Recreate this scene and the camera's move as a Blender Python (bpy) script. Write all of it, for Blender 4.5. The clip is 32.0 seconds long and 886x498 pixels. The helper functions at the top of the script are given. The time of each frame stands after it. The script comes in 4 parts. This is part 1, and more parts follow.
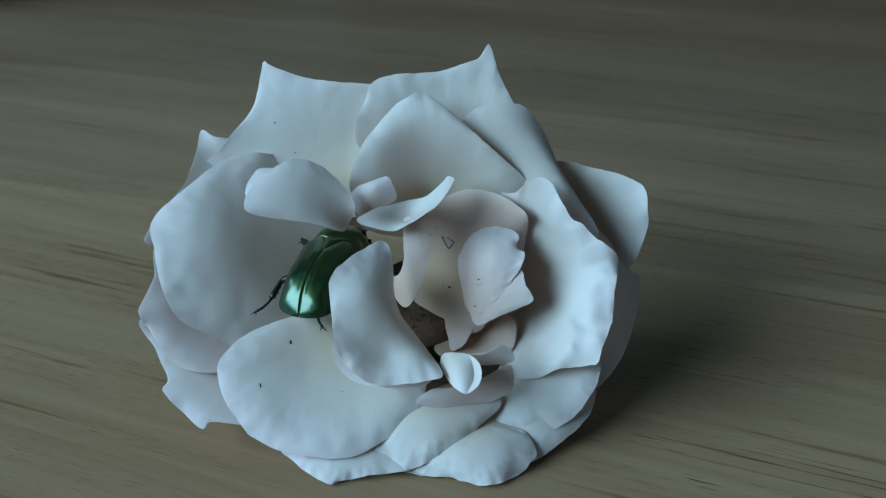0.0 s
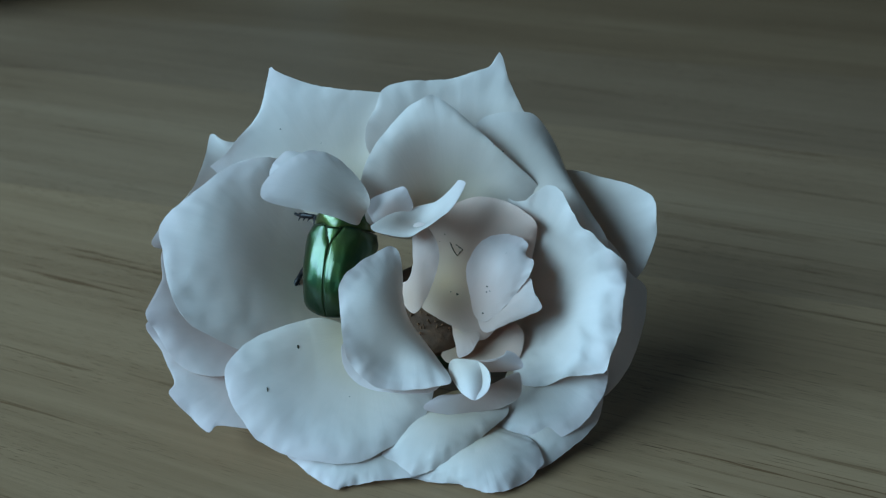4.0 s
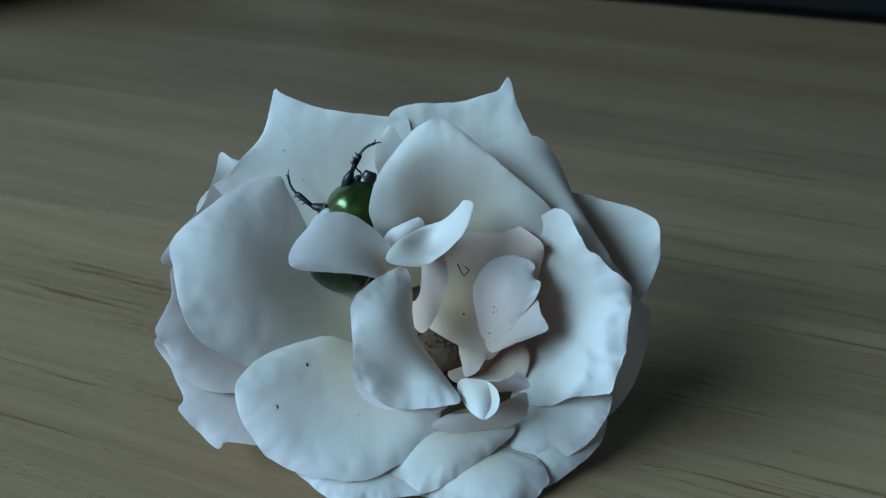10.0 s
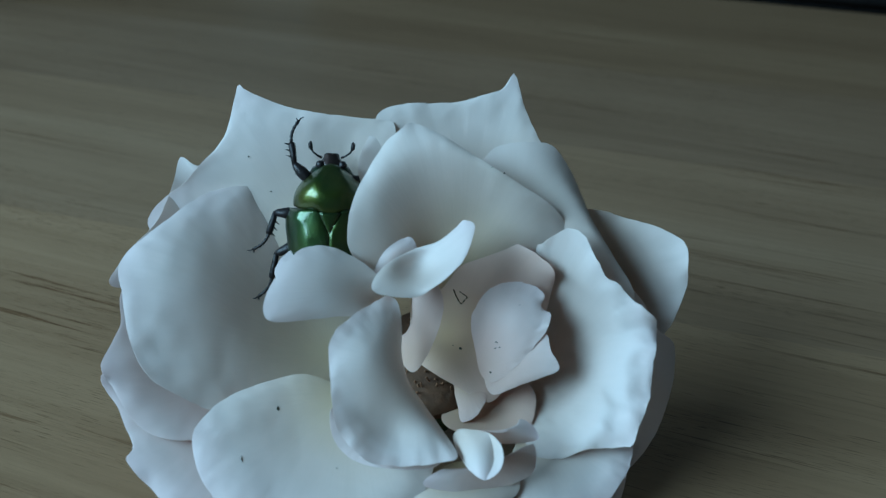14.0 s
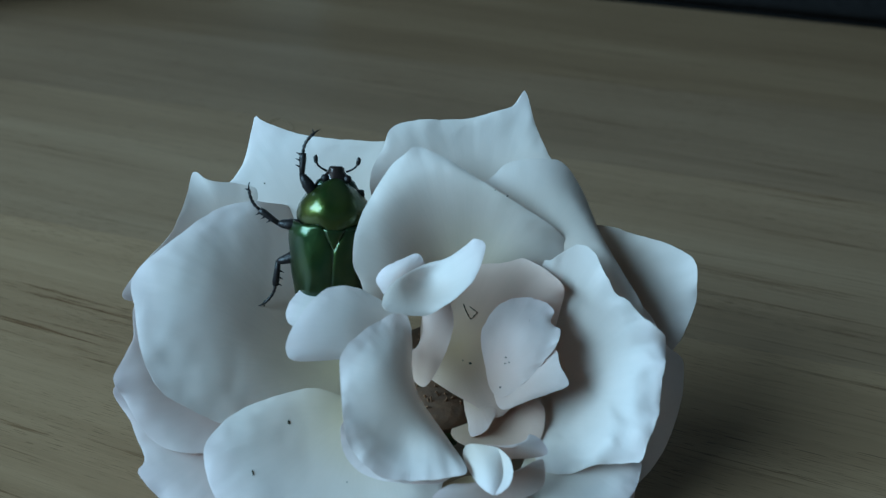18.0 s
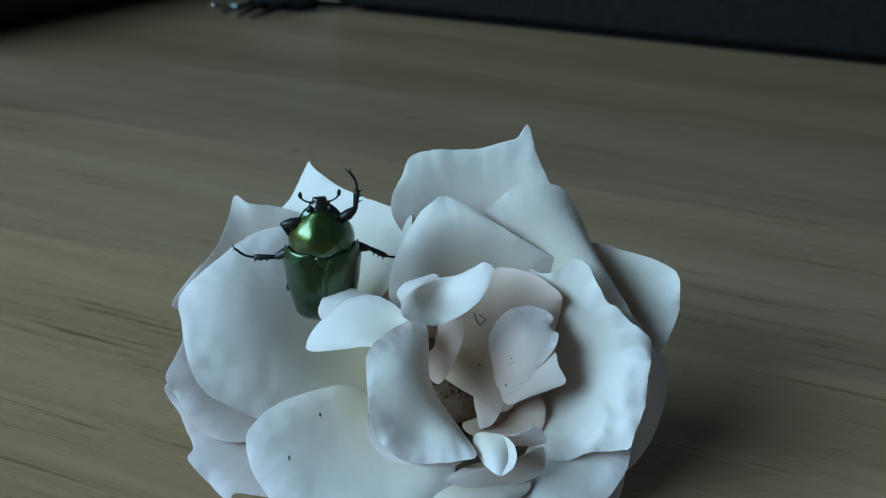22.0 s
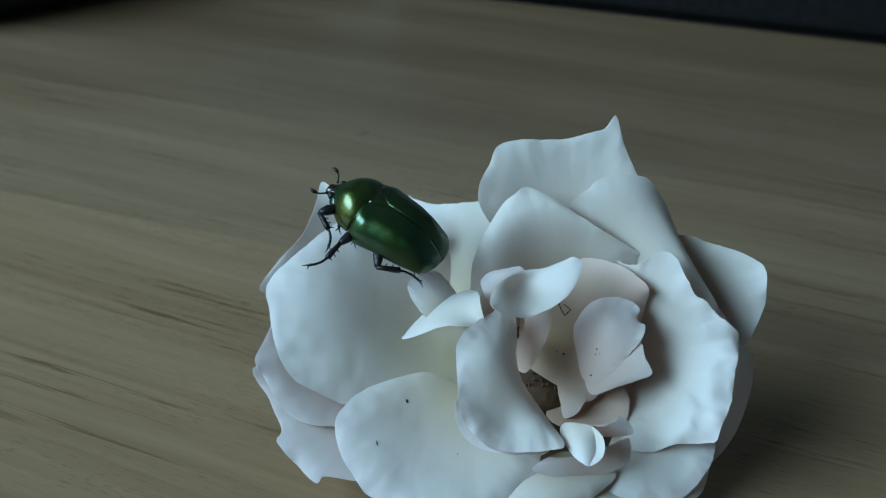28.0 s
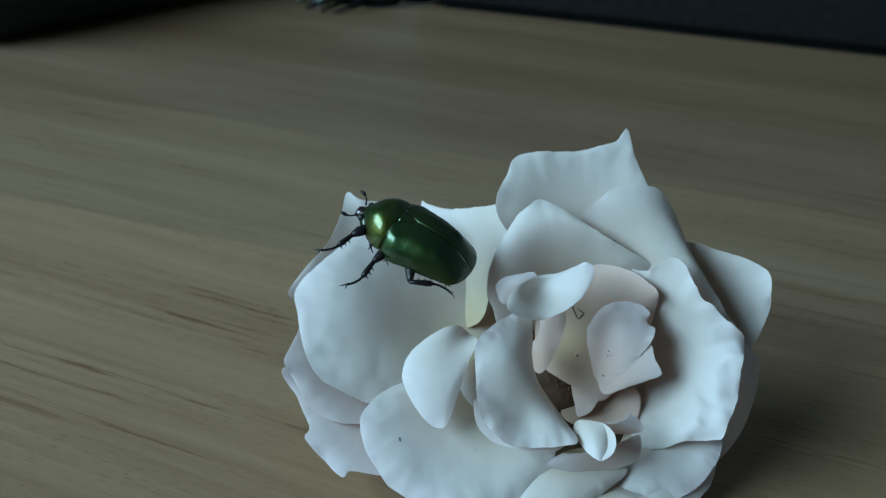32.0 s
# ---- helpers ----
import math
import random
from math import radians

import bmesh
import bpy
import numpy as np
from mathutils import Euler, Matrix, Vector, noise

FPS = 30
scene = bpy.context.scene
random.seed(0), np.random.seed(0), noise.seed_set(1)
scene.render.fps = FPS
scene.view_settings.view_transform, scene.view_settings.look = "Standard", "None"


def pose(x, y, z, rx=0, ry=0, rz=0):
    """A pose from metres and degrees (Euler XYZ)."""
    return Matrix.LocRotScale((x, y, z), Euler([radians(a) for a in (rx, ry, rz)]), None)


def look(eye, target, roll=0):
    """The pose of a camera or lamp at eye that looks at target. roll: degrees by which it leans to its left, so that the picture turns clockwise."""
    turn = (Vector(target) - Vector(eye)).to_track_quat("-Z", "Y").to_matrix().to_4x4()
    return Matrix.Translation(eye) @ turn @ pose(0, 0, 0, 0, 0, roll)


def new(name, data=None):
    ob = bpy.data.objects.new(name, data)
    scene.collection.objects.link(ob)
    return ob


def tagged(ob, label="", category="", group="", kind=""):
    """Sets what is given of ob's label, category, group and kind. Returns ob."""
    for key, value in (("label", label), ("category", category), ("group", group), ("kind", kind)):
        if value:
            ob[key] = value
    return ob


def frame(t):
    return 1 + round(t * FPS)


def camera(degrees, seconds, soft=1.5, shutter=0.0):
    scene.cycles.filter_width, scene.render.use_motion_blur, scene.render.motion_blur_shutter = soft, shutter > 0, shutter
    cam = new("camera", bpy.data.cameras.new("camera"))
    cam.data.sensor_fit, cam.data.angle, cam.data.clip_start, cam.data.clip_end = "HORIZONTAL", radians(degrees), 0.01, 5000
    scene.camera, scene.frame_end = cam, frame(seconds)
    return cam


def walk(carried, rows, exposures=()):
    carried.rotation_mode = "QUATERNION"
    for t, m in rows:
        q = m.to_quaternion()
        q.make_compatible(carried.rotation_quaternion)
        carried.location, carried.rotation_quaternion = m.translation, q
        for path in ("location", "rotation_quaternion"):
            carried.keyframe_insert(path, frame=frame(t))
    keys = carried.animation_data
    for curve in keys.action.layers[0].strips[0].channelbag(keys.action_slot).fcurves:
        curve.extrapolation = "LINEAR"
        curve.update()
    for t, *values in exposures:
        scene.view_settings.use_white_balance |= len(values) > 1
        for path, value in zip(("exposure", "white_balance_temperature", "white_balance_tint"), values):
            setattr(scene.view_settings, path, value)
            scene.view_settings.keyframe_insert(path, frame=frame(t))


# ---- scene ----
# Camera: handheld, close over a tabletop.
PATH = [
    (0, 0.0114, -0.1546, 0.1030, 0.73, -26.38, -1.81),
    (0.5, 0.0116, -0.1546, 0.1031, 1.02, -26.30, -1.78),
    (1, 0.0115, -0.1547, 0.1029, 1.06, -26.20, -1.82),
    (1.5, 0.0114, -0.1548, 0.1028, 1.01, -26.14, -1.69),
    (2, 0.0110, -0.1549, 0.1025, 0.82, -26.05, -1.69),
    (2.5, 0.0104, -0.1554, 0.1022, 0.56, -25.79, -1.40),
    (3, 0.0098, -0.1550, 0.1019, 0.55, -25.76, -1.18),
    (3.5, 0.0094, -0.1551, 0.1019, 0.52, -25.69, -0.96),
    (5.5, 0.0057, -0.1560, 0.1023, -0.95, -25.44, -0.09),
    (6, 0.0052, -0.1554, 0.1029, -0.95, -25.64, 0.22),
    (6.5, 0.0049, -0.1557, 0.1032, -1.08, -25.59, 0.36),
    (7, 0.0049, -0.1557, 0.1033, -1.20, -25.46, 0.27),
    (7.5, 0.0046, -0.1561, 0.1034, -0.99, -25.26, 0.35),
    (8, 0.0046, -0.1561, 0.1037, -0.90, -25.16, 0.38),
    (8.5, 0.0049, -0.1571, 0.1040, -0.77, -25.02, 0.36),
    (9, 0.0053, -0.1565, 0.1043, -0.56, -25.08, 0.38),
    (9.5, 0.0042, -0.1568, 0.1041, -1.08, -24.85, 0.58),
    (10, 0.0032, -0.1571, 0.1043, -1.28, -25.00, 0.60),
    (10.5, 0.0026, -0.1575, 0.1046, -1.39, -24.89, 0.74),
    (11, 0.0024, -0.1581, 0.1052, -1.40, -24.77, 0.79),
    (11.5, 0.0022, -0.1584, 0.1054, -1.40, -24.58, 0.94),
    (12, 0.0018, -0.1586, 0.1060, -1.72, -24.56, 0.96),
    (12.5, 0.0015, -0.1581, 0.1077, -1.82, -25.06, 1.19),
    (13, 0.0011, -0.1497, 0.1046, -2.15, -25.17, 1.27),
    (13.5, 0.0008, -0.1320, 0.0972, -2.69, -25.47, 1.70),
    (14, 0.0022, -0.1323, 0.0985, -2.22, -25.69, 1.51),
    (14.5, 0.0029, -0.1317, 0.0989, -1.95, -25.91, 1.53),
    (16.5, 0.0028, -0.1321, 0.0997, -1.85, -25.70, 1.63),
    (17, 0.0025, -0.1327, 0.0995, -1.93, -25.42, 1.56),
    (17.5, 0.0022, -0.1332, 0.0995, -1.82, -25.15, 1.32),
    (18, 0.0018, -0.1330, 0.0996, -1.76, -25.17, 1.59),
    (18.5, 0.0011, -0.1334, 0.0996, -2.00, -24.97, 1.77),
    (19, -0.0002, -0.1373, 0.1017, -2.27, -24.95, 2.03),
    (19.5, 0.0005, -0.1445, 0.1047, -1.80, -24.66, 1.77),
    (20, 0.0008, -0.1511, 0.1076, -1.72, -24.49, 1.53),
    (20.5, 0.0006, -0.1522, 0.1071, -1.70, -24.24, 1.28),
    (21, 0.0006, -0.1521, 0.1066, -1.58, -24.11, 1.34),
    (21.5, 0.0006, -0.1533, 0.1065, -1.46, -23.77, 1.32),
    (22, 0.0006, -0.1532, 0.1062, -1.25, -23.61, 1.45),
    (22.5, 0.0006, -0.1530, 0.1062, -1.16, -23.70, 1.14),
    (23, 0.0009, -0.1517, 0.1062, -1.00, -24.40, 0.98),
    (23.5, -0.0002, -0.1515, 0.1062, -1.02, -24.65, 0.95),
    (24, -0.0014, -0.1525, 0.1065, -0.98, -24.41, 1.12),
    (24.5, -0.0025, -0.1520, 0.1070, -0.85, -24.49, 1.12),
    (25, -0.0036, -0.1524, 0.1071, -0.81, -24.48, 1.37),
    (25.5, -0.0046, -0.1523, 0.1069, -0.68, -24.61, 1.44),
    (27.5, -0.0069, -0.1520, 0.1082, 0.47, -25.18, 1.58),
    (28, -0.0069, -0.1535, 0.1082, 0.93, -24.83, 1.50),
    (28.5, -0.0082, -0.1525, 0.1083, 0.86, -25.08, 1.60),
    (29, -0.0092, -0.1530, 0.1087, 0.78, -25.20, 1.72),
    (29.5, -0.0097, -0.1533, 0.1090, 0.88, -25.18, 1.77),
    (30, -0.0100, -0.1531, 0.1089, 0.83, -25.17, 1.98),
    (30.5, -0.0098, -0.1541, 0.1083, 0.93, -24.67, 1.81),
    (31, -0.0092, -0.1600, 0.1114, 1.04, -24.68, 1.74),
    (31.5, -0.0082, -0.1625, 0.1122, 1.37, -24.48, 1.14),
    (32, -0.0068, -0.1624, 0.1113, 2.01, -24.23, 1.05),
]
cam = camera(43, 32.0, soft=1.2)
cam.data.dof.use_dof, cam.data.dof.focus_distance, cam.data.dof.aperture_fstop = True, 0.170, 34.0
walk(cam, [(t, pose(x, y, z, 90 + p, 0, yaw) @ pose(0, 0, 0, 0, 0, r)) for t, x, y, z, yaw, p, r in PATH],
     exposures=[(0, -0.06, 6400, 10), (12, -0.04, 6380, 10), (17, 0, 6380, 10), (20, 0.03, 6450, 10), (24, 0.02, 6600, 10), (28, 0.01, 6700, 10), (32, 0.01, 6720, 10)])

# ---- light ----
world = bpy.data.worlds.new("sky")
scene.world = world
world.use_nodes = True
wn = world.node_tree.nodes
sky = wn.new("ShaderNodeTexSky")
sky.sky_type, sky.sun_disc = "NISHITA", False
sky.sun_elevation, sky.sun_rotation = radians(40), radians(200)
wn["Background"].inputs["Strength"].default_value = 0.1
world.node_tree.links.new(sky.outputs[0], wn["Background"].inputs[0])

WIN = Vector((-1.30, -0.52, 0.80))      # middle of the window in the room's left wall
lamp = new("window_light", bpy.data.lights.new("window_light", "AREA"))
lamp.data.shape, lamp.data.size, lamp.data.size_y = "RECTANGLE", 1.6, 0.75
lamp.data.energy, lamp.data.color = 54.0, (0.435, 0.766, 1.0)
lamp.matrix_world = look(WIN + Vector((0.03, 0, 0)), Vector((0, 0, 0)))

# ---- materials ----
def nodes_of(name):
    m = bpy.data.materials.new(name)
    m.use_nodes = True
    nt = m.node_tree
    return m, nt, nt.nodes["Principled BSDF"]


def add(nt, kind, **sockets):
    n = nt.nodes.new(kind)
    for k, v in sockets.items():
        n.inputs[k.replace("_", " ")].default_value = v
    return n


def ramp(nt, src, stops):
    r = nt.nodes.new("ShaderNodeValToRGB")
    while len(r.color_ramp.elements) < len(stops):
        r.color_ramp.elements.new(0.5)
    for e, (p, c) in zip(r.color_ramp.elements, stops):
        e.position, e.color = p, (*c, 1) if len(c) == 3 else c
    nt.links.new(src, r.inputs[0])
    return r


def mix(nt, kind, fac, a, b):
    m = nt.nodes.new("ShaderNodeMix")
    m.data_type, m.blend_type = "RGBA", kind
    for sock, v in ((m.inputs[0], fac), (m.inputs[6], a), (m.inputs[7], b)):
        if hasattr(v, "is_output"):
            nt.links.new(v, sock)
        else:
            sock.default_value = v
    return m.outputs[2]


def bump(nt, src, bsdf, strength, dist):
    b = add(nt, "ShaderNodeBump", Strength=strength, Distance=dist)
    nt.links.new(src, b.inputs["Height"])
    nt.links.new(b.outputs[0], bsdf.inputs["Normal"])
    return b


def plain(name, color, rough, metal=0.0, grain=0.0, scale=300.0, spec=0.5):
    """A plain surface with a little mottling and relief."""
    m, nt, b = nodes_of(name)
    co = nt.nodes.new("ShaderNodeTexCoord")
    n = add(nt, "ShaderNodeTexNoise", Scale=scale, Detail=5.0)
    nt.links.new(co.outputs["Object"], n.inputs["Vector"])
    dark = tuple(c * 0.7 for c in color)
    light = tuple(min(1, c * 1.2) for c in color)
    r = ramp(nt, n.outputs["Fac"], [(0.3, dark), (0.7, light)])
    nt.links.new(r.outputs[0], b.inputs["Base Color"])
    b.inputs["Roughness"].default_value, b.inputs["Metallic"].default_value = rough, metal
    b.inputs["Specular IOR Level"].default_value = spec
    if grain:
        bump(nt, n.outputs["Fac"], b, grain, 0.0005)
    return m


def petal_material(name, tones):
    m, nt, b = nodes_of(name)
    uv = nt.nodes.new("ShaderNodeUVMap")
    sep = nt.nodes.new("ShaderNodeSeparateXYZ")
    nt.links.new(uv.outputs[0], sep.inputs[0])
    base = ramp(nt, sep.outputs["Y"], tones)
    co = nt.nodes.new("ShaderNodeTexCoord")
    blot = add(nt, "ShaderNodeTexNoise", Scale=90.0, Detail=4.0)
    nt.links.new(co.outputs["Object"], blot.inputs["Vector"])
    br = ramp(nt, blot.outputs["Fac"], [(0.35, (0.93, 0.92, 0.90)), (0.65, (1, 1, 1))])
    # veins run from the foot to the rim
    mp = nt.nodes.new("ShaderNodeMapping")
    mp.inputs["Scale"].default_value = (130, 2.5, 1)
    nt.links.new(uv.outputs[0], mp.inputs["Vector"])
    vein = add(nt, "ShaderNodeTexNoise", Scale=1.0, Detail=3.0, Roughness=0.55)
    nt.links.new(mp.outputs[0], vein.inputs["Vector"])
    vr = ramp(nt, vein.outputs["Fac"], [(0.3, (0.98, 0.98, 0.978)), (0.7, (1, 1, 1))])
    c = mix(nt, "MULTIPLY", 1.0, base.outputs[0], br.outputs[0])
    c = mix(nt, "MULTIPLY", 1.0, c, vr.outputs[0])
    nt.links.new(c, b.inputs["Base Color"])
    b.inputs["Roughness"].default_value = 0.52
    b.inputs["Specular IOR Level"].default_value = 0.3
    b.inputs["Sheen Weight"].default_value = 0.12
    fine = add(nt, "ShaderNodeTexNoise", Scale=1400.0, Detail=2.0)
    nt.links.new(co.outputs["Object"], fine.inputs["Vector"])
    ma = nt.nodes.new("ShaderNodeMath")
    ma.operation, ma.inputs[1].default_value = "MULTIPLY_ADD", 0.25
    nt.links.new(fine.outputs["Fac"], ma.inputs[0])
    nt.links.new(vein.outputs["Fac"], ma.inputs[2])
    bp = bump(nt, ma.outputs[0], b, 0.11, 0.0002)
    tr = nt.nodes.new("ShaderNodeBsdfTranslucent")
    warm = mix(nt, "MULTIPLY", 1.0, c, (1.0, 0.85, 0.79, 1))
    nt.links.new(warm, tr.inputs["Color"])
    nt.links.new(bp.outputs[0], tr.inputs["Normal"])
    ms = nt.nodes.new("ShaderNodeMixShader")
    ms.inputs[0].default_value = 0.40
    nt.links.new(b.outputs[0], ms.inputs[1])
    nt.links.new(tr.outputs[0], ms.inputs[2])
    nt.links.new(ms.outputs[0], nt.nodes["Material Output"].inputs["Surface"])
    return m


GRAIN = -25.0     # the way the table's grain runs
BOARDS_FALLOFF = [(0.0, (1.11, 1.10, 1.07)), (0.30, (0.93, 0.93, 0.94)), (0.38, (0.80, 0.80, 0.83)), (0.453, (0.75, 0.73, 0.71)), (0.60, (0.8, 0.78, 0.75))]     # tones from the near edge to the far one, with light falloff painted in


def wood_material():
    m, nt, b = nodes_of("beech_tabletop")
    co = nt.nodes.new("ShaderNodeTexCoord")

    def stretched(sx, sy, detail, off):
        mp = nt.nodes.new("ShaderNodeMapping")
        mp.inputs["Scale"].default_value = (sx, sy, 1)
        mp.inputs["Location"].default_value = (off, off * 1.7, 0)
        nt.links.new(co.outputs["Object"], mp.inputs["Vector"])
        n = add(nt, "ShaderNodeTexNoise", Scale=1.0, Detail=detail, Roughness=0.55)
        nt.links.new(mp.outputs[0], n.inputs["Vector"])
        return n.outputs["Fac"]

    broad = ramp(nt, stretched(2.0, 34, 4.0, 3.1), [(0.3, (0.211, 0.127, 0.072)), (0.5, (0.258, 0.159, 0.092)), (0.72, (0.308, 0.198, 0.119))])
    mid = ramp(nt, stretched(16, 420, 4.0, 7.7), [(0.3, (0.84, 0.82, 0.80)), (0.65, (1.0, 1.0, 1.0))])
    pore = stretched(110, 2300, 1.0, 1.3)
    pr = ramp(nt, pore, [(0.66, (1, 1, 1)), (0.73, (0.36, 0.28, 0.22))])
    zone = ramp(nt, stretched(5, 30, 2.0, 9.2), [(0.38, (0, 0, 0)), (0.60, (1, 1, 1))])
    c = mix(nt, "MULTIPLY", 1.0, broad.outputs[0], mid.outputs[0])
    c = mix(nt, "MULTIPLY", zone.outputs[0], c, pr.outputs[0])
    fine = ramp(nt, stretched(280, 4300, 1.0, 4.4), [(0.60, (1, 1, 1)), (0.68, (0.42, 0.35, 0.29))])
    line = ramp(nt, stretched(17, 760, 3.0, 2.6), [(0.585, (1, 1, 1)), (0.62, (0.50, 0.41, 0.34)), (0.645, (0.55, 0.46, 0.39)), (0.68, (1, 1, 1))])
    zone3 = ramp(nt, stretched(5, 70, 2.0, 5.5), [(0.46, (0, 0, 0)), (0.62, (1, 1, 1))])
    c = mix(nt, "MULTIPLY", zone3.outputs[0], c, line.outputs[0])
    zone2 = ramp(nt, stretched(7, 60, 2.0, 6.3), [(0.45, (0.1, 0.1, 0.1)), (0.65, (0.9, 0.9, 0.9))])
    c = mix(nt, "MULTIPLY", zone2.outputs[0], c, fine.outputs[0])
    # boards glued side by side, each of its own tone plus painted light falloff
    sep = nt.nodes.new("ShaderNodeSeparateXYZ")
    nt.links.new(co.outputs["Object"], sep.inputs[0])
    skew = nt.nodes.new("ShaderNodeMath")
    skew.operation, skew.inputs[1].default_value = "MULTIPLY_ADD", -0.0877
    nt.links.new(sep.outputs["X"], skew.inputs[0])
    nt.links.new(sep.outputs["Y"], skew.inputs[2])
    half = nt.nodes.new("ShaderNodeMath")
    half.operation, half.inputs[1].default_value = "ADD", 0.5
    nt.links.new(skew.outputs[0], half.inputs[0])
    board_falloff = ramp(nt, half.outputs[0], BOARDS_FALLOFF)
    board_falloff.color_ramp.interpolation = "CONSTANT"
    c = mix(nt, "MULTIPLY", 1.0, c, board_falloff.outputs[0])
    nt.links.new(c, b.inputs["Base Color"])
    b.inputs["Roughness"].default_value = 0.42
    b.inputs["Specular IOR Level"].default_value = 0.3
    bump(nt, pore, b, 0.10, 0.0003)
    return m


def shell_material(name, dark, light, rough):
    """Beetle shell: metallic colour with fine pits."""
    m, nt, b = nodes_of(name)
    co = nt.nodes.new("ShaderNodeTexCoord")
    n = add(nt, "ShaderNodeTexNoise", Scale=170.0, Detail=3.0)
    nt.links.new(co.outputs["Object"], n.inputs["Vector"])
    r = ramp(nt, n.outputs["Fac"], [(0.3, dark), (0.7, light)])
    nt.links.new(r.outputs[0], b.inputs["Base Color"])
    b.inputs["Metallic"].default_value, b.inputs["Roughness"].default_value = 0.85, rough
    b.inputs["Coat Weight"].default_value, b.inputs["Coat Roughness"].default_value = 0.9, 0.16
    v = add(nt, "ShaderNodeTexVoronoi", Scale=2600.0)
    nt.links.new(co.outputs["Object"], v.inputs["Vector"])
    dent = add(nt, "ShaderNodeTexNoise", Scale=420.0, Detail=2.0)
    nt.links.new(co.outputs["Object"], dent.inputs["Vector"])
    rel = nt.nodes.new("ShaderNodeMath")
    rel.operation, rel.inputs[1].default_value = "MULTIPLY_ADD", 0.12
    nt.links.new(v.outputs["Distance"], rel.inputs[0])
    nt.links.new(dent.outputs["Fac"], rel.inputs[2])
    bump(nt, rel.outputs[0], b, 0.2, 0.0006)
    return m


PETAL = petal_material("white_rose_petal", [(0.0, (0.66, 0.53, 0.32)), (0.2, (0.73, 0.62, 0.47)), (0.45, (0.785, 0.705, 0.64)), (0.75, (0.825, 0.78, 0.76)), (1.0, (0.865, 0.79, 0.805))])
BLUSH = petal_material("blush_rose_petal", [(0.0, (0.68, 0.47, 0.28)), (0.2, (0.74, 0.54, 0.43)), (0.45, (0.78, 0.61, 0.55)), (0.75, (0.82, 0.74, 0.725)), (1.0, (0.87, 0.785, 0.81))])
WOOD = wood_material()
ELYTRA = shell_material("green_wing_case", (0.006, 0.040, 0.014), (0.034, 0.062, 0.010), 0.36)
PRONOTUM = shell_material("golden_green_shell", (0.018, 0.060, 0.012), (0.080, 0.088, 0.012), 0.36)
HEAD = shell_material("bronze_head", (0.03, 0.02, 0.018), (0.06, 0.036, 0.032), 0.5)
LEG = plain("dark_leg", (0.012, 0.009, 0.010), 0.42, grain=0.3, scale=1500, spec=0.35)
BELLY = shell_material("dark_green_belly", (0.008, 0.02, 0.01), (0.02, 0.05, 0.02), 0.4)
BLACK = plain("black_plastic", (0.009, 0.008, 0.008), 0.75, grain=0.1, spec=0.06)
CLOTH = plain("black_cloth", (0.02, 0.019, 0.02), 0.9, grain=0.4, scale=900)
GLINT = plain("polished_steel", (0.7, 0.72, 0.75), 0.15, 1.0)
WALL = plain("painted_wall", (0.42, 0.42, 0.41), 0.85, grain=0.1, scale=40)
FLOOR = plain("floor_boards", (0.16, 0.10, 0.06), 0.5, grain=0.1, scale=20)
STAMEN = plain("dry_stamen", (0.16, 0.07, 0.03), 0.7, grain=0.4, scale=900)
POLLEN = plain("brown_heart", (0.085, 0.038, 0.016), 0.75, grain=0.5, scale=700)
GREEN = plain("rose_green", (0.06, 0.11, 0.04), 0.6, grain=0.3, scale=500)
SPECK = plain("dry_speck", (0.035, 0.03, 0.012), 0.8, scale=900)
WHITE = plain("white_frame", (0.75, 0.75, 0.73), 0.5, scale=60)


# ---- building helpers ----
def link(name, bm, material, parent=None, label="", smooth=True):
    bmesh.ops.recalc_face_normals(bm, faces=bm.faces)
    me = bpy.data.meshes.new(name)
    bm.to_mesh(me)
    bm.free()
    me.materials.append(material)
    for p in me.polygons:
        p.use_smooth = smooth
    ob = new(name, me)
    if parent:
        ob.parent = parent
    return tagged(ob, label)


part = link


def box(lo, hi, bev=0.0, seg=2):
    bm = bmesh.new()
    bmesh.ops.create_cube(bm, size=1)
    for v in bm.verts:
        v.co = [lo[i] + (v.co[i] + 0.5) * (hi[i] - lo[i]) for i in range(3)]
    if bev:
        bmesh.ops.bevel(bm, geom=bm.edges[:], offset=bev, segments=seg, affect="EDGES", profile=0.5)
    return bm


def tube(bm, pts, radii, sides=8):
    """A closed tube through pts."""
    rings = []
    pts = [Vector(p) for p in pts]
    for i, p in enumerate(pts):
        d = (pts[min(i + 1, len(pts) - 1)] - pts[max(i - 1, 0)]).normalized()
        q = d.to_track_quat("Z", "Y")
        rings.append([bm.verts.new(p + q @ Vector((radii[i] * math.cos(a), radii[i] * math.sin(a), 0)))
                      for a in (2 * math.pi * k / sides for k in range(sides))])
    for a, b in zip(rings, rings[1:]):
        for k in range(sides):
            bm.faces.new((a[k], a[(k + 1) % sides], b[(k + 1) % sides], b[k]))
    bm.faces.new(rings[0][::-1])
    bm.faces.new(rings[-1])
    return bm


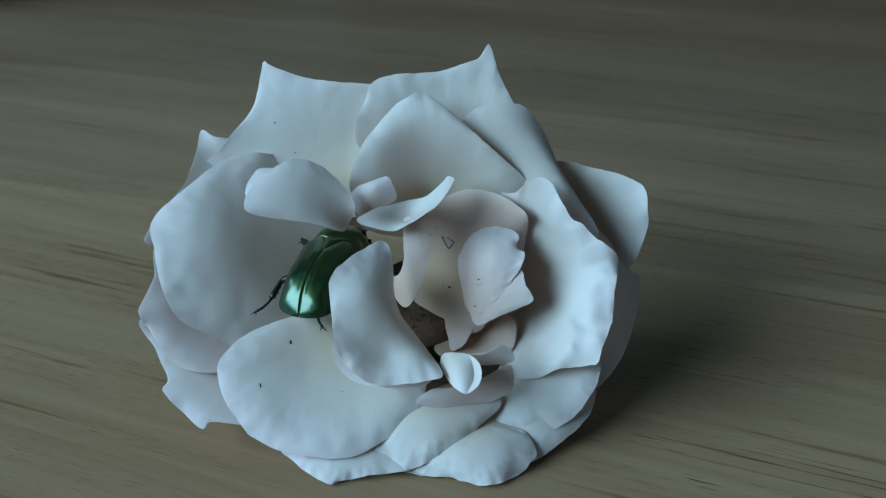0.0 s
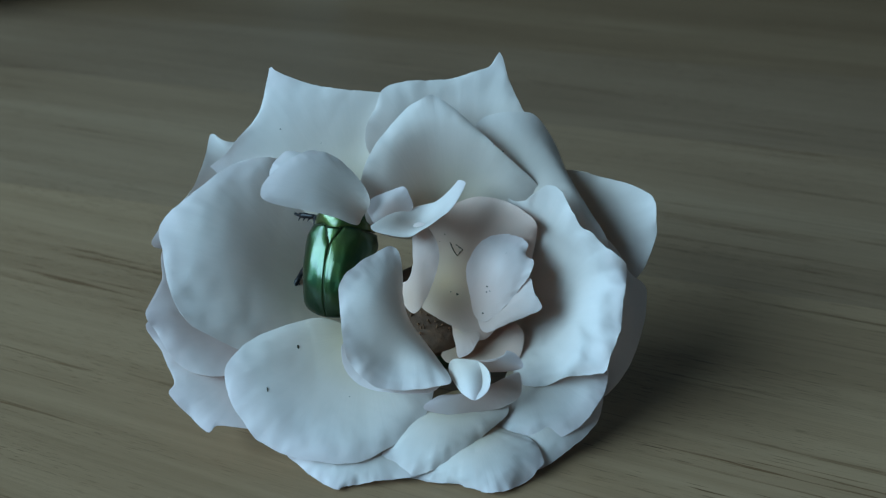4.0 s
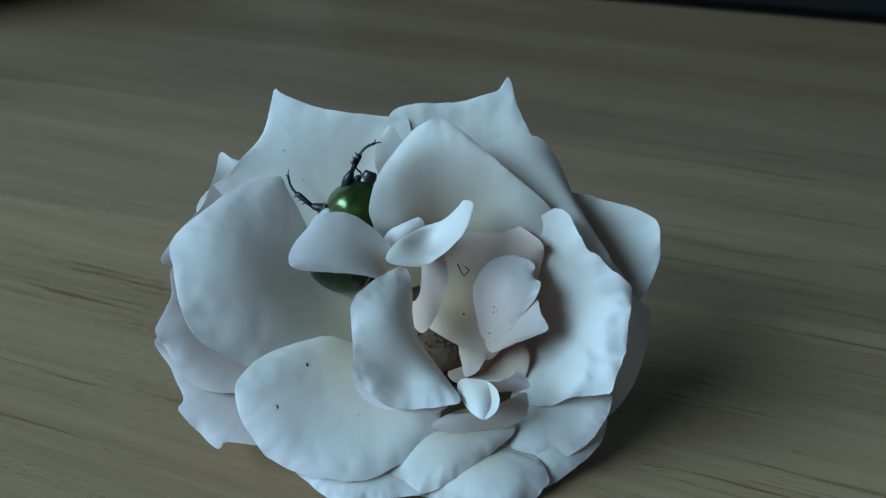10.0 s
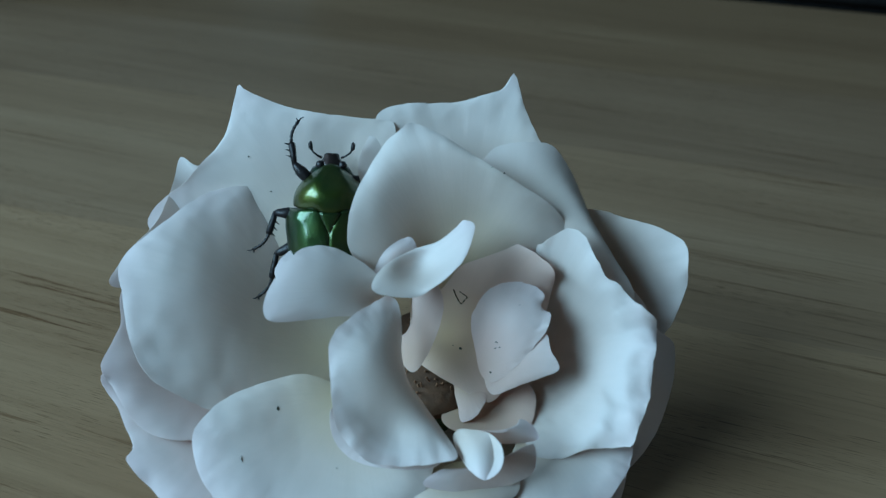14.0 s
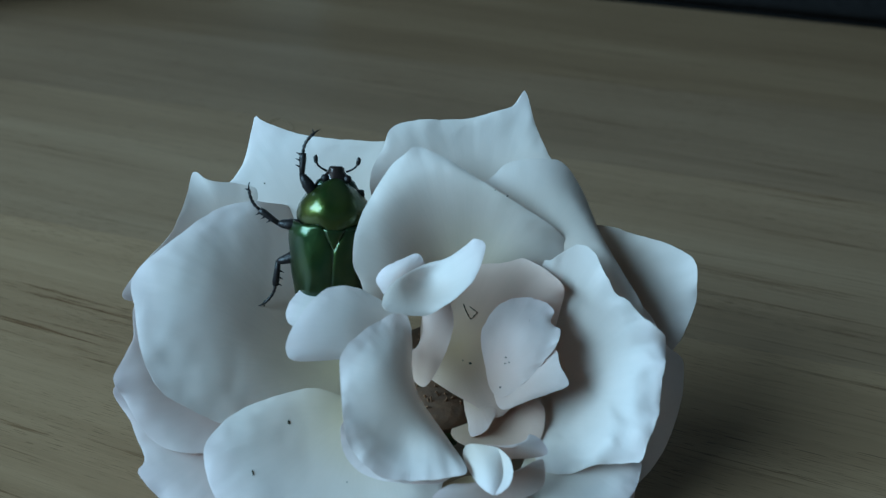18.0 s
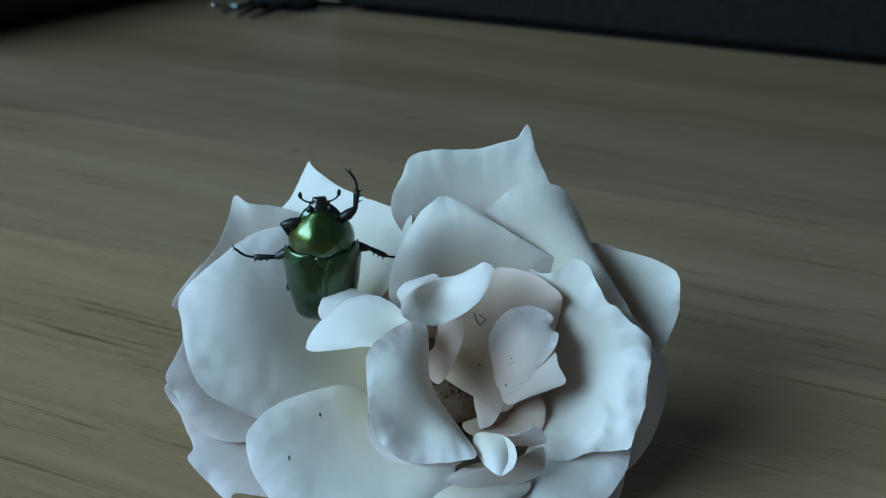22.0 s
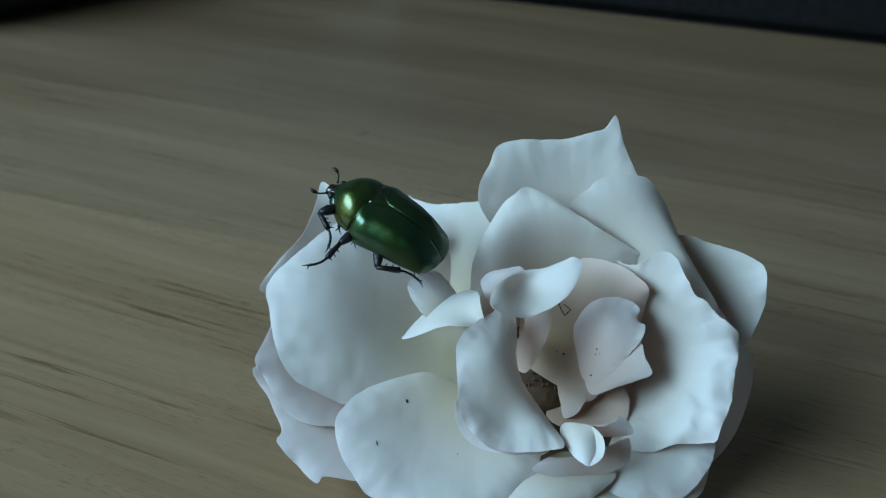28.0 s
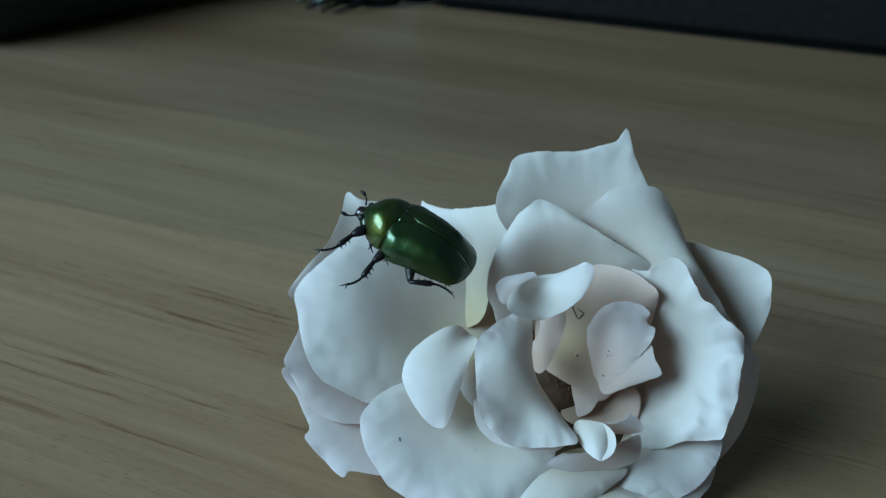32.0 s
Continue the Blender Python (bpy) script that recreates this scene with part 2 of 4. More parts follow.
def catmull(pts, n):
    """n points evenly along a smooth line through pts."""
    pts = [Vector(p) for p in pts]
    ext = [2 * pts[0] - pts[1], *pts, 2 * pts[-1] - pts[-2]]
    fine = []
    for i in range(len(pts) - 1):
        a, b, c, d = ext[i:i + 4]
        for k in range(12):
            t = k / 12
            fine.append(0.5 * (2 * b + (c - a) * t + (2 * a - 5 * b + 4 * c - d) * t * t + (3 * b - a - 3 * c + d) * t ** 3))
    fine.append(pts[-1])
    run = [0.0]
    for a, b in zip(fine, fine[1:]):
        run.append(run[-1] + (b - a).length)
    out, j = [], 0
    for k in range(n):
        s = run[-1] * k / (n - 1)
        while j < len(run) - 2 and run[j + 1] < s:
            j += 1
        w = (s - run[j]) / max(1e-9, run[j + 1] - run[j])
        out.append(fine[j].lerp(fine[j + 1], min(1, w)))
    return out


# ---- the room ----
R0, R1 = -1.30, 2.4         # left and right walls
F0, F1 = -2.6, 2.2         # near and far walls
FL, CE = -0.75, 2.2       # floor and ceiling
T = 0.12


def slab(name, lo, hi, material, label):
    return tagged(link(name, box(lo, hi), material, None, label, smooth=False), category=name.split("_")[0], kind="structure")


slab("floor", (R0 - T, F0 - T, FL - T), (R1 + T, F1 + T, FL), FLOOR, "dark brown floor under the table")
slab("ceiling", (R0 - T, F0 - T, CE), (R1 + T, F1 + T, CE + T), WALL, "pale painted ceiling")
slab("wall_far", (R0 - T, F1, FL), (R1 + T, F1 + T, CE), WALL, "pale painted wall behind the table")
slab("wall_near", (R0 - T, F0 - T, FL), (R1 + T, F0, CE), WALL, "pale painted wall")
slab("wall_right", (R1, F0, FL), (R1 + T, F1, CE), WALL, "pale painted wall in dim light")
WY, WZ = 0.88, 0.45        # half the window's width and height
bm = bmesh.new()
for lo, hi in (((R0 - T, F0, FL), (R0, WIN.y - WY, CE)), ((R0 - T, WIN.y + WY, FL), (R0, F1, CE)),
               ((R0 - T, WIN.y - WY, FL), (R0, WIN.y + WY, WIN.z - WZ)), ((R0 - T, WIN.y - WY, WIN.z + WZ), (R0, WIN.y + WY, CE))):
    b2 = box(lo, hi)
    me = bpy.data.meshes.new("w")
    b2.to_mesh(me)
    b2.free()
    bm.from_mesh(me)
    bpy.data.meshes.remove(me)
tagged(link("wall_left", bm, WALL, None, "pale painted wall with the window", smooth=False), category="wall", kind="structure")
win = tagged(new("window_1"), "bright window with a white frame", "window", kind="structure")
win.location = (R0 - 0.06, WIN.y, WIN.z)
for lo, hi in (((-0.03, -WY, -WZ), (0.03, -WY + 0.04, WZ)), ((-0.03, WY - 0.04, -WZ), (0.03, WY, WZ)),
               ((-0.03, -WY + 0.04, -WZ), (0.03, WY - 0.04, -WZ + 0.04)), ((-0.03, -WY + 0.04, WZ - 0.04), (0.03, WY - 0.04, WZ))):
    part("window_frame", box(lo, hi, 0.004), WHITE, win)

# ---- the table ----
table = tagged(new("table"), "pale brown wooden table with fine straight grain", "table")
table.matrix_world = pose(0.2, 0.2, 0, 0, 0, GRAIN)
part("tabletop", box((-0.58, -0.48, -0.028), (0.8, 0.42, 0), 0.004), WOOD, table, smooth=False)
for sx in (-0.5, 0.72):
    for sy in (-0.42, 0.36):
        part("leg", box((sx - 0.03, sy - 0.03, FL), (sx + 0.03, sy + 0.03, -0.028), 0.004), WOOD, table, smooth=False)

inv = table.matrix_world.inverted()
CRACK = plain("dark_crack", (0.13, 0.08, 0.042), 0.8, scale=900)
pts = catmull([inv @ Vector((x, y, 0)) for x, y in ((-0.0376, 0.1573), (-0.0348, 0.1607), (-0.0324, 0.1583), (-0.0308, 0.1549), (-0.0296, 0.1504), (-0.0254, 0.1478))], 26)
part("crack", tube(bmesh.new(), pts, [0.00006 + 0.00005 * (k % 3) for k in range(26)], 6), CRACK, table, "fine dark crack in the wood")

# ---- things at the far side of the table ----
device = tagged(new("black_case"), "flat black plastic case lying on the table", "case")
device.matrix_world = pose(-0.040, 0.355, 0, 0, 0, -21.5)
part("body", box((0, 0, 0.003), (0.42, 0.26, 0.06), 0.004, 3), BLACK, device)
part("base", box((0.012, 0.006, 0), (0.41, 0.25, 0.003)), BLACK, device)
for x, z in ((0.165, 0.030), (0.168, 0.022)):
    bm = bmesh.new()
    bmesh.ops.create_uvsphere(bm, u_segments=12, v_segments=8, radius=0.0012, matrix=Matrix.Translation((x, -0.0004, z)))
    part("stud", bm, GLINT, device, "small bright stud")
pouch = tagged(new("black_pouch"), "soft black cloth pouch on the table", "pouch")
pouch.matrix_world = pose(-0.192, 0.259, 0, 0, 0, 56)
bm = box((-0.02, 0, 0), (0.22, 0.20, 0.05), 0.02, 5)
part("body", bm, CLOTH, pouch)
plug = tagged(new("cable_plug"), "small black plug with prongs and bright steel beads", "plug")
plug.matrix_world = pose(-0.066, 0.352, 0, 0, 0, -8)
bm = bmesh.new()
tube(bm, [(-0.012, 0, 0.005), (-0.009, 0, 0.005), (0, 0.001, 0.0055), (0.012, 0.003, 0.005), (0.018, 0.004, 0.004), (0.019, 0.004, 0.004)], [0.001, 0.004, 0.005, 0.0048, 0.003, 0.001], 12)
part("body", bm, BLACK, plug)
for a, b, c in (((-0.009, -0.002), (-0.016, -0.009), (-0.021, -0.012)), ((-0.004, -0.003), (-0.009, -0.012), (-0.012, -0.018)), ((0.006, -0.002), (0.001, -0.012), (-0.006, -0.019))):
    part("prong", tube(bmesh.new(), [(*a, 0.004), (*b, 0.0025), (*c, 0.0011)], [0.0012, 0.001, 0.0007], 7), BLACK, plug)
part("cable", tube(bmesh.new(), catmull([(0.017, 0.004, 0.004), (0.03, 0.014, 0.002), (0.035, 0.035, 0.0016), (0.02, 0.07, 0.0016)], 20), [0.0014] * 20, 8), BLACK, plug)
for x, y in ((-0.029, 0.001), (-0.018, -0.002)):
    bm = bmesh.new()
    bmesh.ops.create_uvsphere(bm, u_segments=14, v_segments=10, radius=0.0016, matrix=Matrix.Translation((x, y, 0.0016)))
    part("bead", bm, GLINT, plug, "bright steel bead")
part("wire", tube(bmesh.new(), [(-0.0285, 0.001, 0.0016), (-0.02, -0.001, 0.0016), (-0.009, 0, 0.004)], [0.0005] * 3, 6), BLACK, plug)

# ---- the rose ----
MM = 0.001
rose = tagged(new("rose"), "white rose in full bloom lying on the table", "flower")
ROSE = pose(0, 0, 0.024, 35)
rose.matrix_world = ROSE
NV, NU = 132, 20
SIN, COS = math.sin(radians(35)), math.cos(radians(35))
FACES = {}


def loop_of(pts, n):
    """n points evenly along a smooth closed line through pts."""
    pts = [Vector(p) for p in pts]
    m, fine = len(pts), []
    for i in range(m):
        a, b, c, d = (pts[(i + k) % m] for k in (-1, 0, 1, 2))
        for k in range(14):
            t = k / 14
            fine.append(0.5 * (2 * b + (c - a) * t + (2 * a - 5 * b + 4 * c - d) * t * t + (3 * b - a - 3 * c + d) * t ** 3))
    fine.append(fine[0])
    xyz = np.array([tuple(p) for p in fine])
    run = np.concatenate([[0], np.cumsum(np.linalg.norm(np.diff(xyz, axis=0), axis=1))])
    at = np.arange(n) / n * run[-1]
    return np.stack([np.interp(at, run, xyz[:, k]) for k in range(3)], 1)


def petal(foot, rim, cup, roll, ruffle, hills=(), closed=False, cream=0.3, name="petal", thick=0.00016, crimp=1.0, pale=1.0, skin=PETAL):
    """A petal: a soft skin stretched inside its outline, in millimetres of the rose. The outline is the rim and, unless
    closed, the foot.
    cup: how far the middle swells; roll: how far the rim bends back; hills: (x, y, height, radius) of swellings and
    hollows; crimp: how crumpled the rim is;
    cream and pale: how far the colour has paled at the foot and at the rim; a low pale also dims inner petals for the
    cup's shade."""
    edge = loop_of(rim if closed else [*rim, foot], NV)
    foot = np.array(foot, float)
    wave = np.fft.fft(edge, axis=0)
    order = np.abs(np.fft.fftfreq(NV, 1 / NV))[:, None]
    seed = Vector((foot[0] * 0.37 + len(rim), foot[1] * 0.21, 1.7 * foot[2]))
    us = [1 - (1 - 0.03 - 0.97 * i / NU) ** 1.45 if i < NU else 1.0 for i in range(NU + 1)]
    far = max(np.linalg.norm(edge - foot, axis=1))
    grid, uvs = [], []
    mid = edge.mean(0) - foot
    base = cream if closed else 0.0
    lean = math.atan2(mid[1], mid[0])
    for u in us:
        ring = np.fft.ifft(wave * u ** order, axis=0).real
        row, uvrow = [], []
        for j in range(NV):
            p = Vector(ring[j])
            out = min(1.0, (Vector(edge[j]) - Vector(foot)).length / far * 1.6)      # no roll and no ruffle at the foot
            inner = 1 - u ** 3
            p.z += cup * (1 - u * u) ** 1.6
            for hx, hy, dz, rad in hills:
                p.z += dz * math.exp(-((p.x - hx) ** 2 + (p.y - hy) ** 2) / rad ** 2) * inner
            p.z -= roll * out * max(0, (u - 0.6) / 0.4) ** 2.4
            w = noise.noise(p * 0.13 + seed) * 1.3 + noise.noise(p * 0.35 + seed) * 0.45 + noise.noise(p * 0.9 + seed) * 0.12
            p.z += ruffle * w * (0.25 + 1.3 * u * u) * out
            reach = (Vector(ring[j]) - Vector(foot)).xy
            turn = (math.atan2(reach.y, reach.x) - lean + math.pi) % (2 * math.pi) - math.pi
            # crimps that fan out to the rim
            p.z += ruffle * (0.5 * noise.noise(Vector((turn * 8, seed.x, seed.y))) + 0.28 * crimp * noise.noise(Vector((turn * 21, seed.y, seed.x)))) * out * u ** 4
            p.z += 0.3 * (crimp - 1) * noise.noise(p * 0.8 + seed) * u * u * out
            wob = noise.noise(Vector((j * 0.22, seed.x, seed.y))) * 0.4 + noise.noise(Vector((j * 0.6, seed.x, seed.y))) * 0.16
            p += (Vector(ring[j]) - Vector(ring.mean(0))).normalized() * wob * ruffle * u ** 6 * out
            low = 24 + p.y * SIN + p.z * COS      # height over the table
            if low < 0.5:
                p.z += (0.5 - low) / COS
            row.append(p * MM)
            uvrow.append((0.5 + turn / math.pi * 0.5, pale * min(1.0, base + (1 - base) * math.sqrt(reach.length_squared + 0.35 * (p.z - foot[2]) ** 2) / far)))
        grid.append(row)
        uvs.append(uvrow)

    def at(i, j):
        return grid[max(0, min(NU, i))][j % NV]

    back = []
    for i in range(NU + 1):
        t = thick * (1 - 0.5 * us[i])
        back.append([])
        for j in range(NV):
            n = (at(i + 1, j) - at(i - 1, j)).cross(at(i, j + 1) - at(i, j - 1)).normalized()
            back[i].append(at(i, j) - (n if n.z > 0 else -n) * t)
    verts = [p for side in (grid, back) for row in side for p in row]
    tex = [q for side in (uvs, uvs) for row in side for q in row]
    half, faces = (NU + 1) * NV, []
    for i in range(NU):
        for j in range(NV):
            k = (j + 1) % NV
            q = (i * NV + j, (i + 1) * NV + j, (i + 1) * NV + k, i * NV + k)
            faces.append(q)
            faces.append(tuple(half + v for v in q[::-1]))
    rim_at = len(verts)
    verts += grid[NU] + back[NU]
    tex += uvs[NU] + uvs[NU]
    faces += [(rim_at + j, rim_at + NV + j, rim_at + NV + (j + 1) % NV, rim_at + (j + 1) % NV) for j in range(NV)]
    faces += [tuple(range(NV)), tuple(half + j for j in reversed(range(NV)))]
    me = bpy.data.meshes.new(name)
    me.from_pydata(verts, [], faces)
    uv = me.uv_layers.new(name="UVMap")
    for lp in me.loops:
        uv.data[lp.index].uv = tex[lp.vertex_index]
    me.materials.append(skin)
    for f in me.polygons:
        f.use_smooth = True
    me.update()
    ob = new(name, me)
    ob.parent = rose
    FACES[ob.name] = grid
    return ob


def nearer(rim, d):
    """The same outline, d millimetres nearer to the face of the flower."""
    eye = Vector((5, -81, 153))
    return [tuple(Vector(p) + (eye - Vector(p)).normalized() * d) for p in rim]


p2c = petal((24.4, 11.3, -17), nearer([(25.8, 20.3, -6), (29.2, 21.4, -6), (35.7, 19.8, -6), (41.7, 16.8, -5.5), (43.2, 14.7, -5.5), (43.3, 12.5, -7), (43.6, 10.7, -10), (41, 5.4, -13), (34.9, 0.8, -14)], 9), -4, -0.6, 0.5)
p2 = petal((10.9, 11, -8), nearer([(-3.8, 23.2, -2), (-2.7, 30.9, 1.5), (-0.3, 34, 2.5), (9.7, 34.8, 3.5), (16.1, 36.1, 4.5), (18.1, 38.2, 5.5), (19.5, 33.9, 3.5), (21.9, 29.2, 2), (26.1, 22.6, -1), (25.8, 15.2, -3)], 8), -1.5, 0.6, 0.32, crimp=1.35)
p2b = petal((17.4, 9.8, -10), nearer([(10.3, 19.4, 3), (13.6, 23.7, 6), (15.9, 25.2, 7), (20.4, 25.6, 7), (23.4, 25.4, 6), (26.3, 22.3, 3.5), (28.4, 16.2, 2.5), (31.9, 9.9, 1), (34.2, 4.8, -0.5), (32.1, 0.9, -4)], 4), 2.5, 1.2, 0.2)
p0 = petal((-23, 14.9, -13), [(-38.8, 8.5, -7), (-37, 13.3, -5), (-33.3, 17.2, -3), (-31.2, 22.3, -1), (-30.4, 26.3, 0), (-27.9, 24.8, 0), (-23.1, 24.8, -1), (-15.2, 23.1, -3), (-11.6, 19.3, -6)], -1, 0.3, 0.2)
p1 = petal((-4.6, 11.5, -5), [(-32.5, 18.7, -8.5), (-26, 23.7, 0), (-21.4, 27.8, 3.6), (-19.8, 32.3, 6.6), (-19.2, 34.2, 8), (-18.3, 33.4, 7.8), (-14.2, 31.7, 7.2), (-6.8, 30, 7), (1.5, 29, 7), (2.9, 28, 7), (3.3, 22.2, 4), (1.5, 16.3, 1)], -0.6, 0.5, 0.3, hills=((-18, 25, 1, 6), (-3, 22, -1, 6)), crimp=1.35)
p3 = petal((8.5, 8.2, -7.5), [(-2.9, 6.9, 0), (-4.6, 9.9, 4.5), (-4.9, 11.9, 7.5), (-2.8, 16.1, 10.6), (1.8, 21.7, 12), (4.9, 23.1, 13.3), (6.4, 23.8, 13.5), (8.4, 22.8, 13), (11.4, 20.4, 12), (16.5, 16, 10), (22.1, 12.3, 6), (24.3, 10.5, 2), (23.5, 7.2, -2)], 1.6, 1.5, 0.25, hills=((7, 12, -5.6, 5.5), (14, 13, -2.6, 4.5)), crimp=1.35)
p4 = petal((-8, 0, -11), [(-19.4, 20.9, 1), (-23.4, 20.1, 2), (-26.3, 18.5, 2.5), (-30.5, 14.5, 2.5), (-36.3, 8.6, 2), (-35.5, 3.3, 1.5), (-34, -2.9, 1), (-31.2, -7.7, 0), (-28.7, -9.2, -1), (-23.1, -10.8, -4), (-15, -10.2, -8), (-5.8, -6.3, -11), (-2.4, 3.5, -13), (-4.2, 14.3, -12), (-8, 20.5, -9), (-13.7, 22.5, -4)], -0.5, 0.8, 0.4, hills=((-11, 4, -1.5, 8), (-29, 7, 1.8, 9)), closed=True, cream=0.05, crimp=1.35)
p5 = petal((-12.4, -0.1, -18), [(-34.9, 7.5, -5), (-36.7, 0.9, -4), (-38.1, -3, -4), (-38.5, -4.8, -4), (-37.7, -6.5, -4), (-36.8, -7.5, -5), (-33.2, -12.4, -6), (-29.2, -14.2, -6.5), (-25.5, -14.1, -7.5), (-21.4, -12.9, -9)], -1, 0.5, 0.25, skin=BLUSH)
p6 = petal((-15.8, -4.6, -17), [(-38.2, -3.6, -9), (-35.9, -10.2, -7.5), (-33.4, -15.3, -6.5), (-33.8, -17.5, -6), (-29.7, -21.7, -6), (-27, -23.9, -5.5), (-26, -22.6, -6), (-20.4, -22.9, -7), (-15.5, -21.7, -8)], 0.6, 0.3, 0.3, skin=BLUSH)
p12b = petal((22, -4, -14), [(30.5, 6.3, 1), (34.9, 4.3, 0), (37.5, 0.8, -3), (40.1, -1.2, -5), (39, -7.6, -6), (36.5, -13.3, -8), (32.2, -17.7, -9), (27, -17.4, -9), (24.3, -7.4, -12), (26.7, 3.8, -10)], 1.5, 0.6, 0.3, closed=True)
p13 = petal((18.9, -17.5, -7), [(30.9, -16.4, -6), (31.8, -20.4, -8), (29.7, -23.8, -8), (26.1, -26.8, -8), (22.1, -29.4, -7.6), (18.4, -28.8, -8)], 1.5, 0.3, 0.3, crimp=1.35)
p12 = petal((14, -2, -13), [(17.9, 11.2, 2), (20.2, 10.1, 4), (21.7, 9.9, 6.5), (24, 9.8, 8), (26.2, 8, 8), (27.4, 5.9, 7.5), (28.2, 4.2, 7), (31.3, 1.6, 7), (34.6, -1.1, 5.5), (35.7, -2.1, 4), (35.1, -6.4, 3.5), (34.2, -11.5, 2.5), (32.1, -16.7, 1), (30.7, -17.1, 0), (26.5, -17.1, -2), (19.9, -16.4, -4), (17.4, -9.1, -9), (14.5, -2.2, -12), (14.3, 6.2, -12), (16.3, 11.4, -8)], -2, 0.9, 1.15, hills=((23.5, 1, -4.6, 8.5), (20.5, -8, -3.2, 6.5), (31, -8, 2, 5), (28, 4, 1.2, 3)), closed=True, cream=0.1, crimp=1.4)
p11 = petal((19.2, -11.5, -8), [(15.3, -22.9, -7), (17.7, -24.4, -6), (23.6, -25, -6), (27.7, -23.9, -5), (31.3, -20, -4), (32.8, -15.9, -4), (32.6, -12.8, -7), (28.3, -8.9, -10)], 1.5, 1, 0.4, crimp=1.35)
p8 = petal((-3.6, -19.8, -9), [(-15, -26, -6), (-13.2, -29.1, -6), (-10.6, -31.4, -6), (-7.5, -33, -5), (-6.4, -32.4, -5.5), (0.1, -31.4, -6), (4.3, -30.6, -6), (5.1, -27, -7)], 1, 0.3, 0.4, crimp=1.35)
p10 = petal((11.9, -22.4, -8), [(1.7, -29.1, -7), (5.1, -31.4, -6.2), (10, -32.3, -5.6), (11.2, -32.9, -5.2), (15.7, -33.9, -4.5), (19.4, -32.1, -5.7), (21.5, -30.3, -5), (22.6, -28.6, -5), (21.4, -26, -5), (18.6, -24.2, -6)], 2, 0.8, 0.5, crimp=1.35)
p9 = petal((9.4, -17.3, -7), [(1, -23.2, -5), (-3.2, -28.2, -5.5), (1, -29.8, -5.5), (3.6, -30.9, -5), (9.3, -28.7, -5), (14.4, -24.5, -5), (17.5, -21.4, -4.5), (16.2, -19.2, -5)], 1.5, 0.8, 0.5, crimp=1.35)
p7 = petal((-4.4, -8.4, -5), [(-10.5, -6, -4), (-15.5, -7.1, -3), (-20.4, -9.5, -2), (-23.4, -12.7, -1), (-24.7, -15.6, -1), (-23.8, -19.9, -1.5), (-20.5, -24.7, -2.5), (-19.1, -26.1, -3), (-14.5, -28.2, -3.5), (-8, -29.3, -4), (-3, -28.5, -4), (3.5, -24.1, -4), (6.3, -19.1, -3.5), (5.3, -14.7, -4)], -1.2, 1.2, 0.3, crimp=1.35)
# inner petals: pinker by nature; low pale also puts the cup's shade in colour
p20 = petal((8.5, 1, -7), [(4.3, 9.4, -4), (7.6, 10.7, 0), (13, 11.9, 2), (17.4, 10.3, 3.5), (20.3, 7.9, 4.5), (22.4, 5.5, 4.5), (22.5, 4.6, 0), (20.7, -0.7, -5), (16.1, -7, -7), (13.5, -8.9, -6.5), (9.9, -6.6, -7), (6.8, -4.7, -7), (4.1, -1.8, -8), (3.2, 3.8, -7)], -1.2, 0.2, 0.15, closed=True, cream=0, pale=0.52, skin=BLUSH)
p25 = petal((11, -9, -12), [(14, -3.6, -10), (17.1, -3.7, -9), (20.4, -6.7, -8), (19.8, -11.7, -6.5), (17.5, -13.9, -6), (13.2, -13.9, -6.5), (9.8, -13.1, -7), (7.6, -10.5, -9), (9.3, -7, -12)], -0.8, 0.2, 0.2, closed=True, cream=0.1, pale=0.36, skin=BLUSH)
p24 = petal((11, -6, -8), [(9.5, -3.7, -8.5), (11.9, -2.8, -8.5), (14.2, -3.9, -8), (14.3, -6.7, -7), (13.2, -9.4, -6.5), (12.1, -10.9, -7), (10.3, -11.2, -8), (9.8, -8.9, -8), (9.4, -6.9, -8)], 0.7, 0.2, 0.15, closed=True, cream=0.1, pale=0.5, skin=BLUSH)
p22 = petal((13, -18, -4), [(5, -21.6, -3), (7.2, -19.9, -2), (9.7, -20, -1.5), (13.9, -19.4, -1), (18.5, -17, -0.5), (19.5, -17.7, -1.5), (19.2, -19.8, -3), (16.8, -21.1, -4), (13, -21.7, -4.5), (9.6, -22.2, -4.5)], 1.2, 0.3, 0.25, closed=True, skin=BLUSH)
p15b = petal((2, -13, -1), [(-6.5, -13.9, 4), (-6.6, -16.8, 4), (-5.5, -19, 3.5), (-2.8, -20.8, 3), (1.7, -21.4, 2.5), (6.2, -20.8, 1.5), (7.3, -17.9, 0), (1.5, -14.1, 0), (-3.5, -12.6, 1)], 0.3, 0.2, 0.2, closed=True)
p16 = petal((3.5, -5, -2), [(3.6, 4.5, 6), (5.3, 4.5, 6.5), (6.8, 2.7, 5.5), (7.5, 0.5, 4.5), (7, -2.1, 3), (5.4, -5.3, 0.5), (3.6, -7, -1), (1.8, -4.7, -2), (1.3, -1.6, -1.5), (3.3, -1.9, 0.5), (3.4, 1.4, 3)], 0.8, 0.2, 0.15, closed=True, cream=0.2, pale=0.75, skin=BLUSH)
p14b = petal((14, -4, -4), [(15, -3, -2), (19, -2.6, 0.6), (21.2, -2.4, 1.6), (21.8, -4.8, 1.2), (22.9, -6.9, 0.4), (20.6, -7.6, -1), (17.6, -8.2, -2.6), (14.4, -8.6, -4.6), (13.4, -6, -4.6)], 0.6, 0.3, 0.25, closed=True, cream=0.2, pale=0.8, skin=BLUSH)
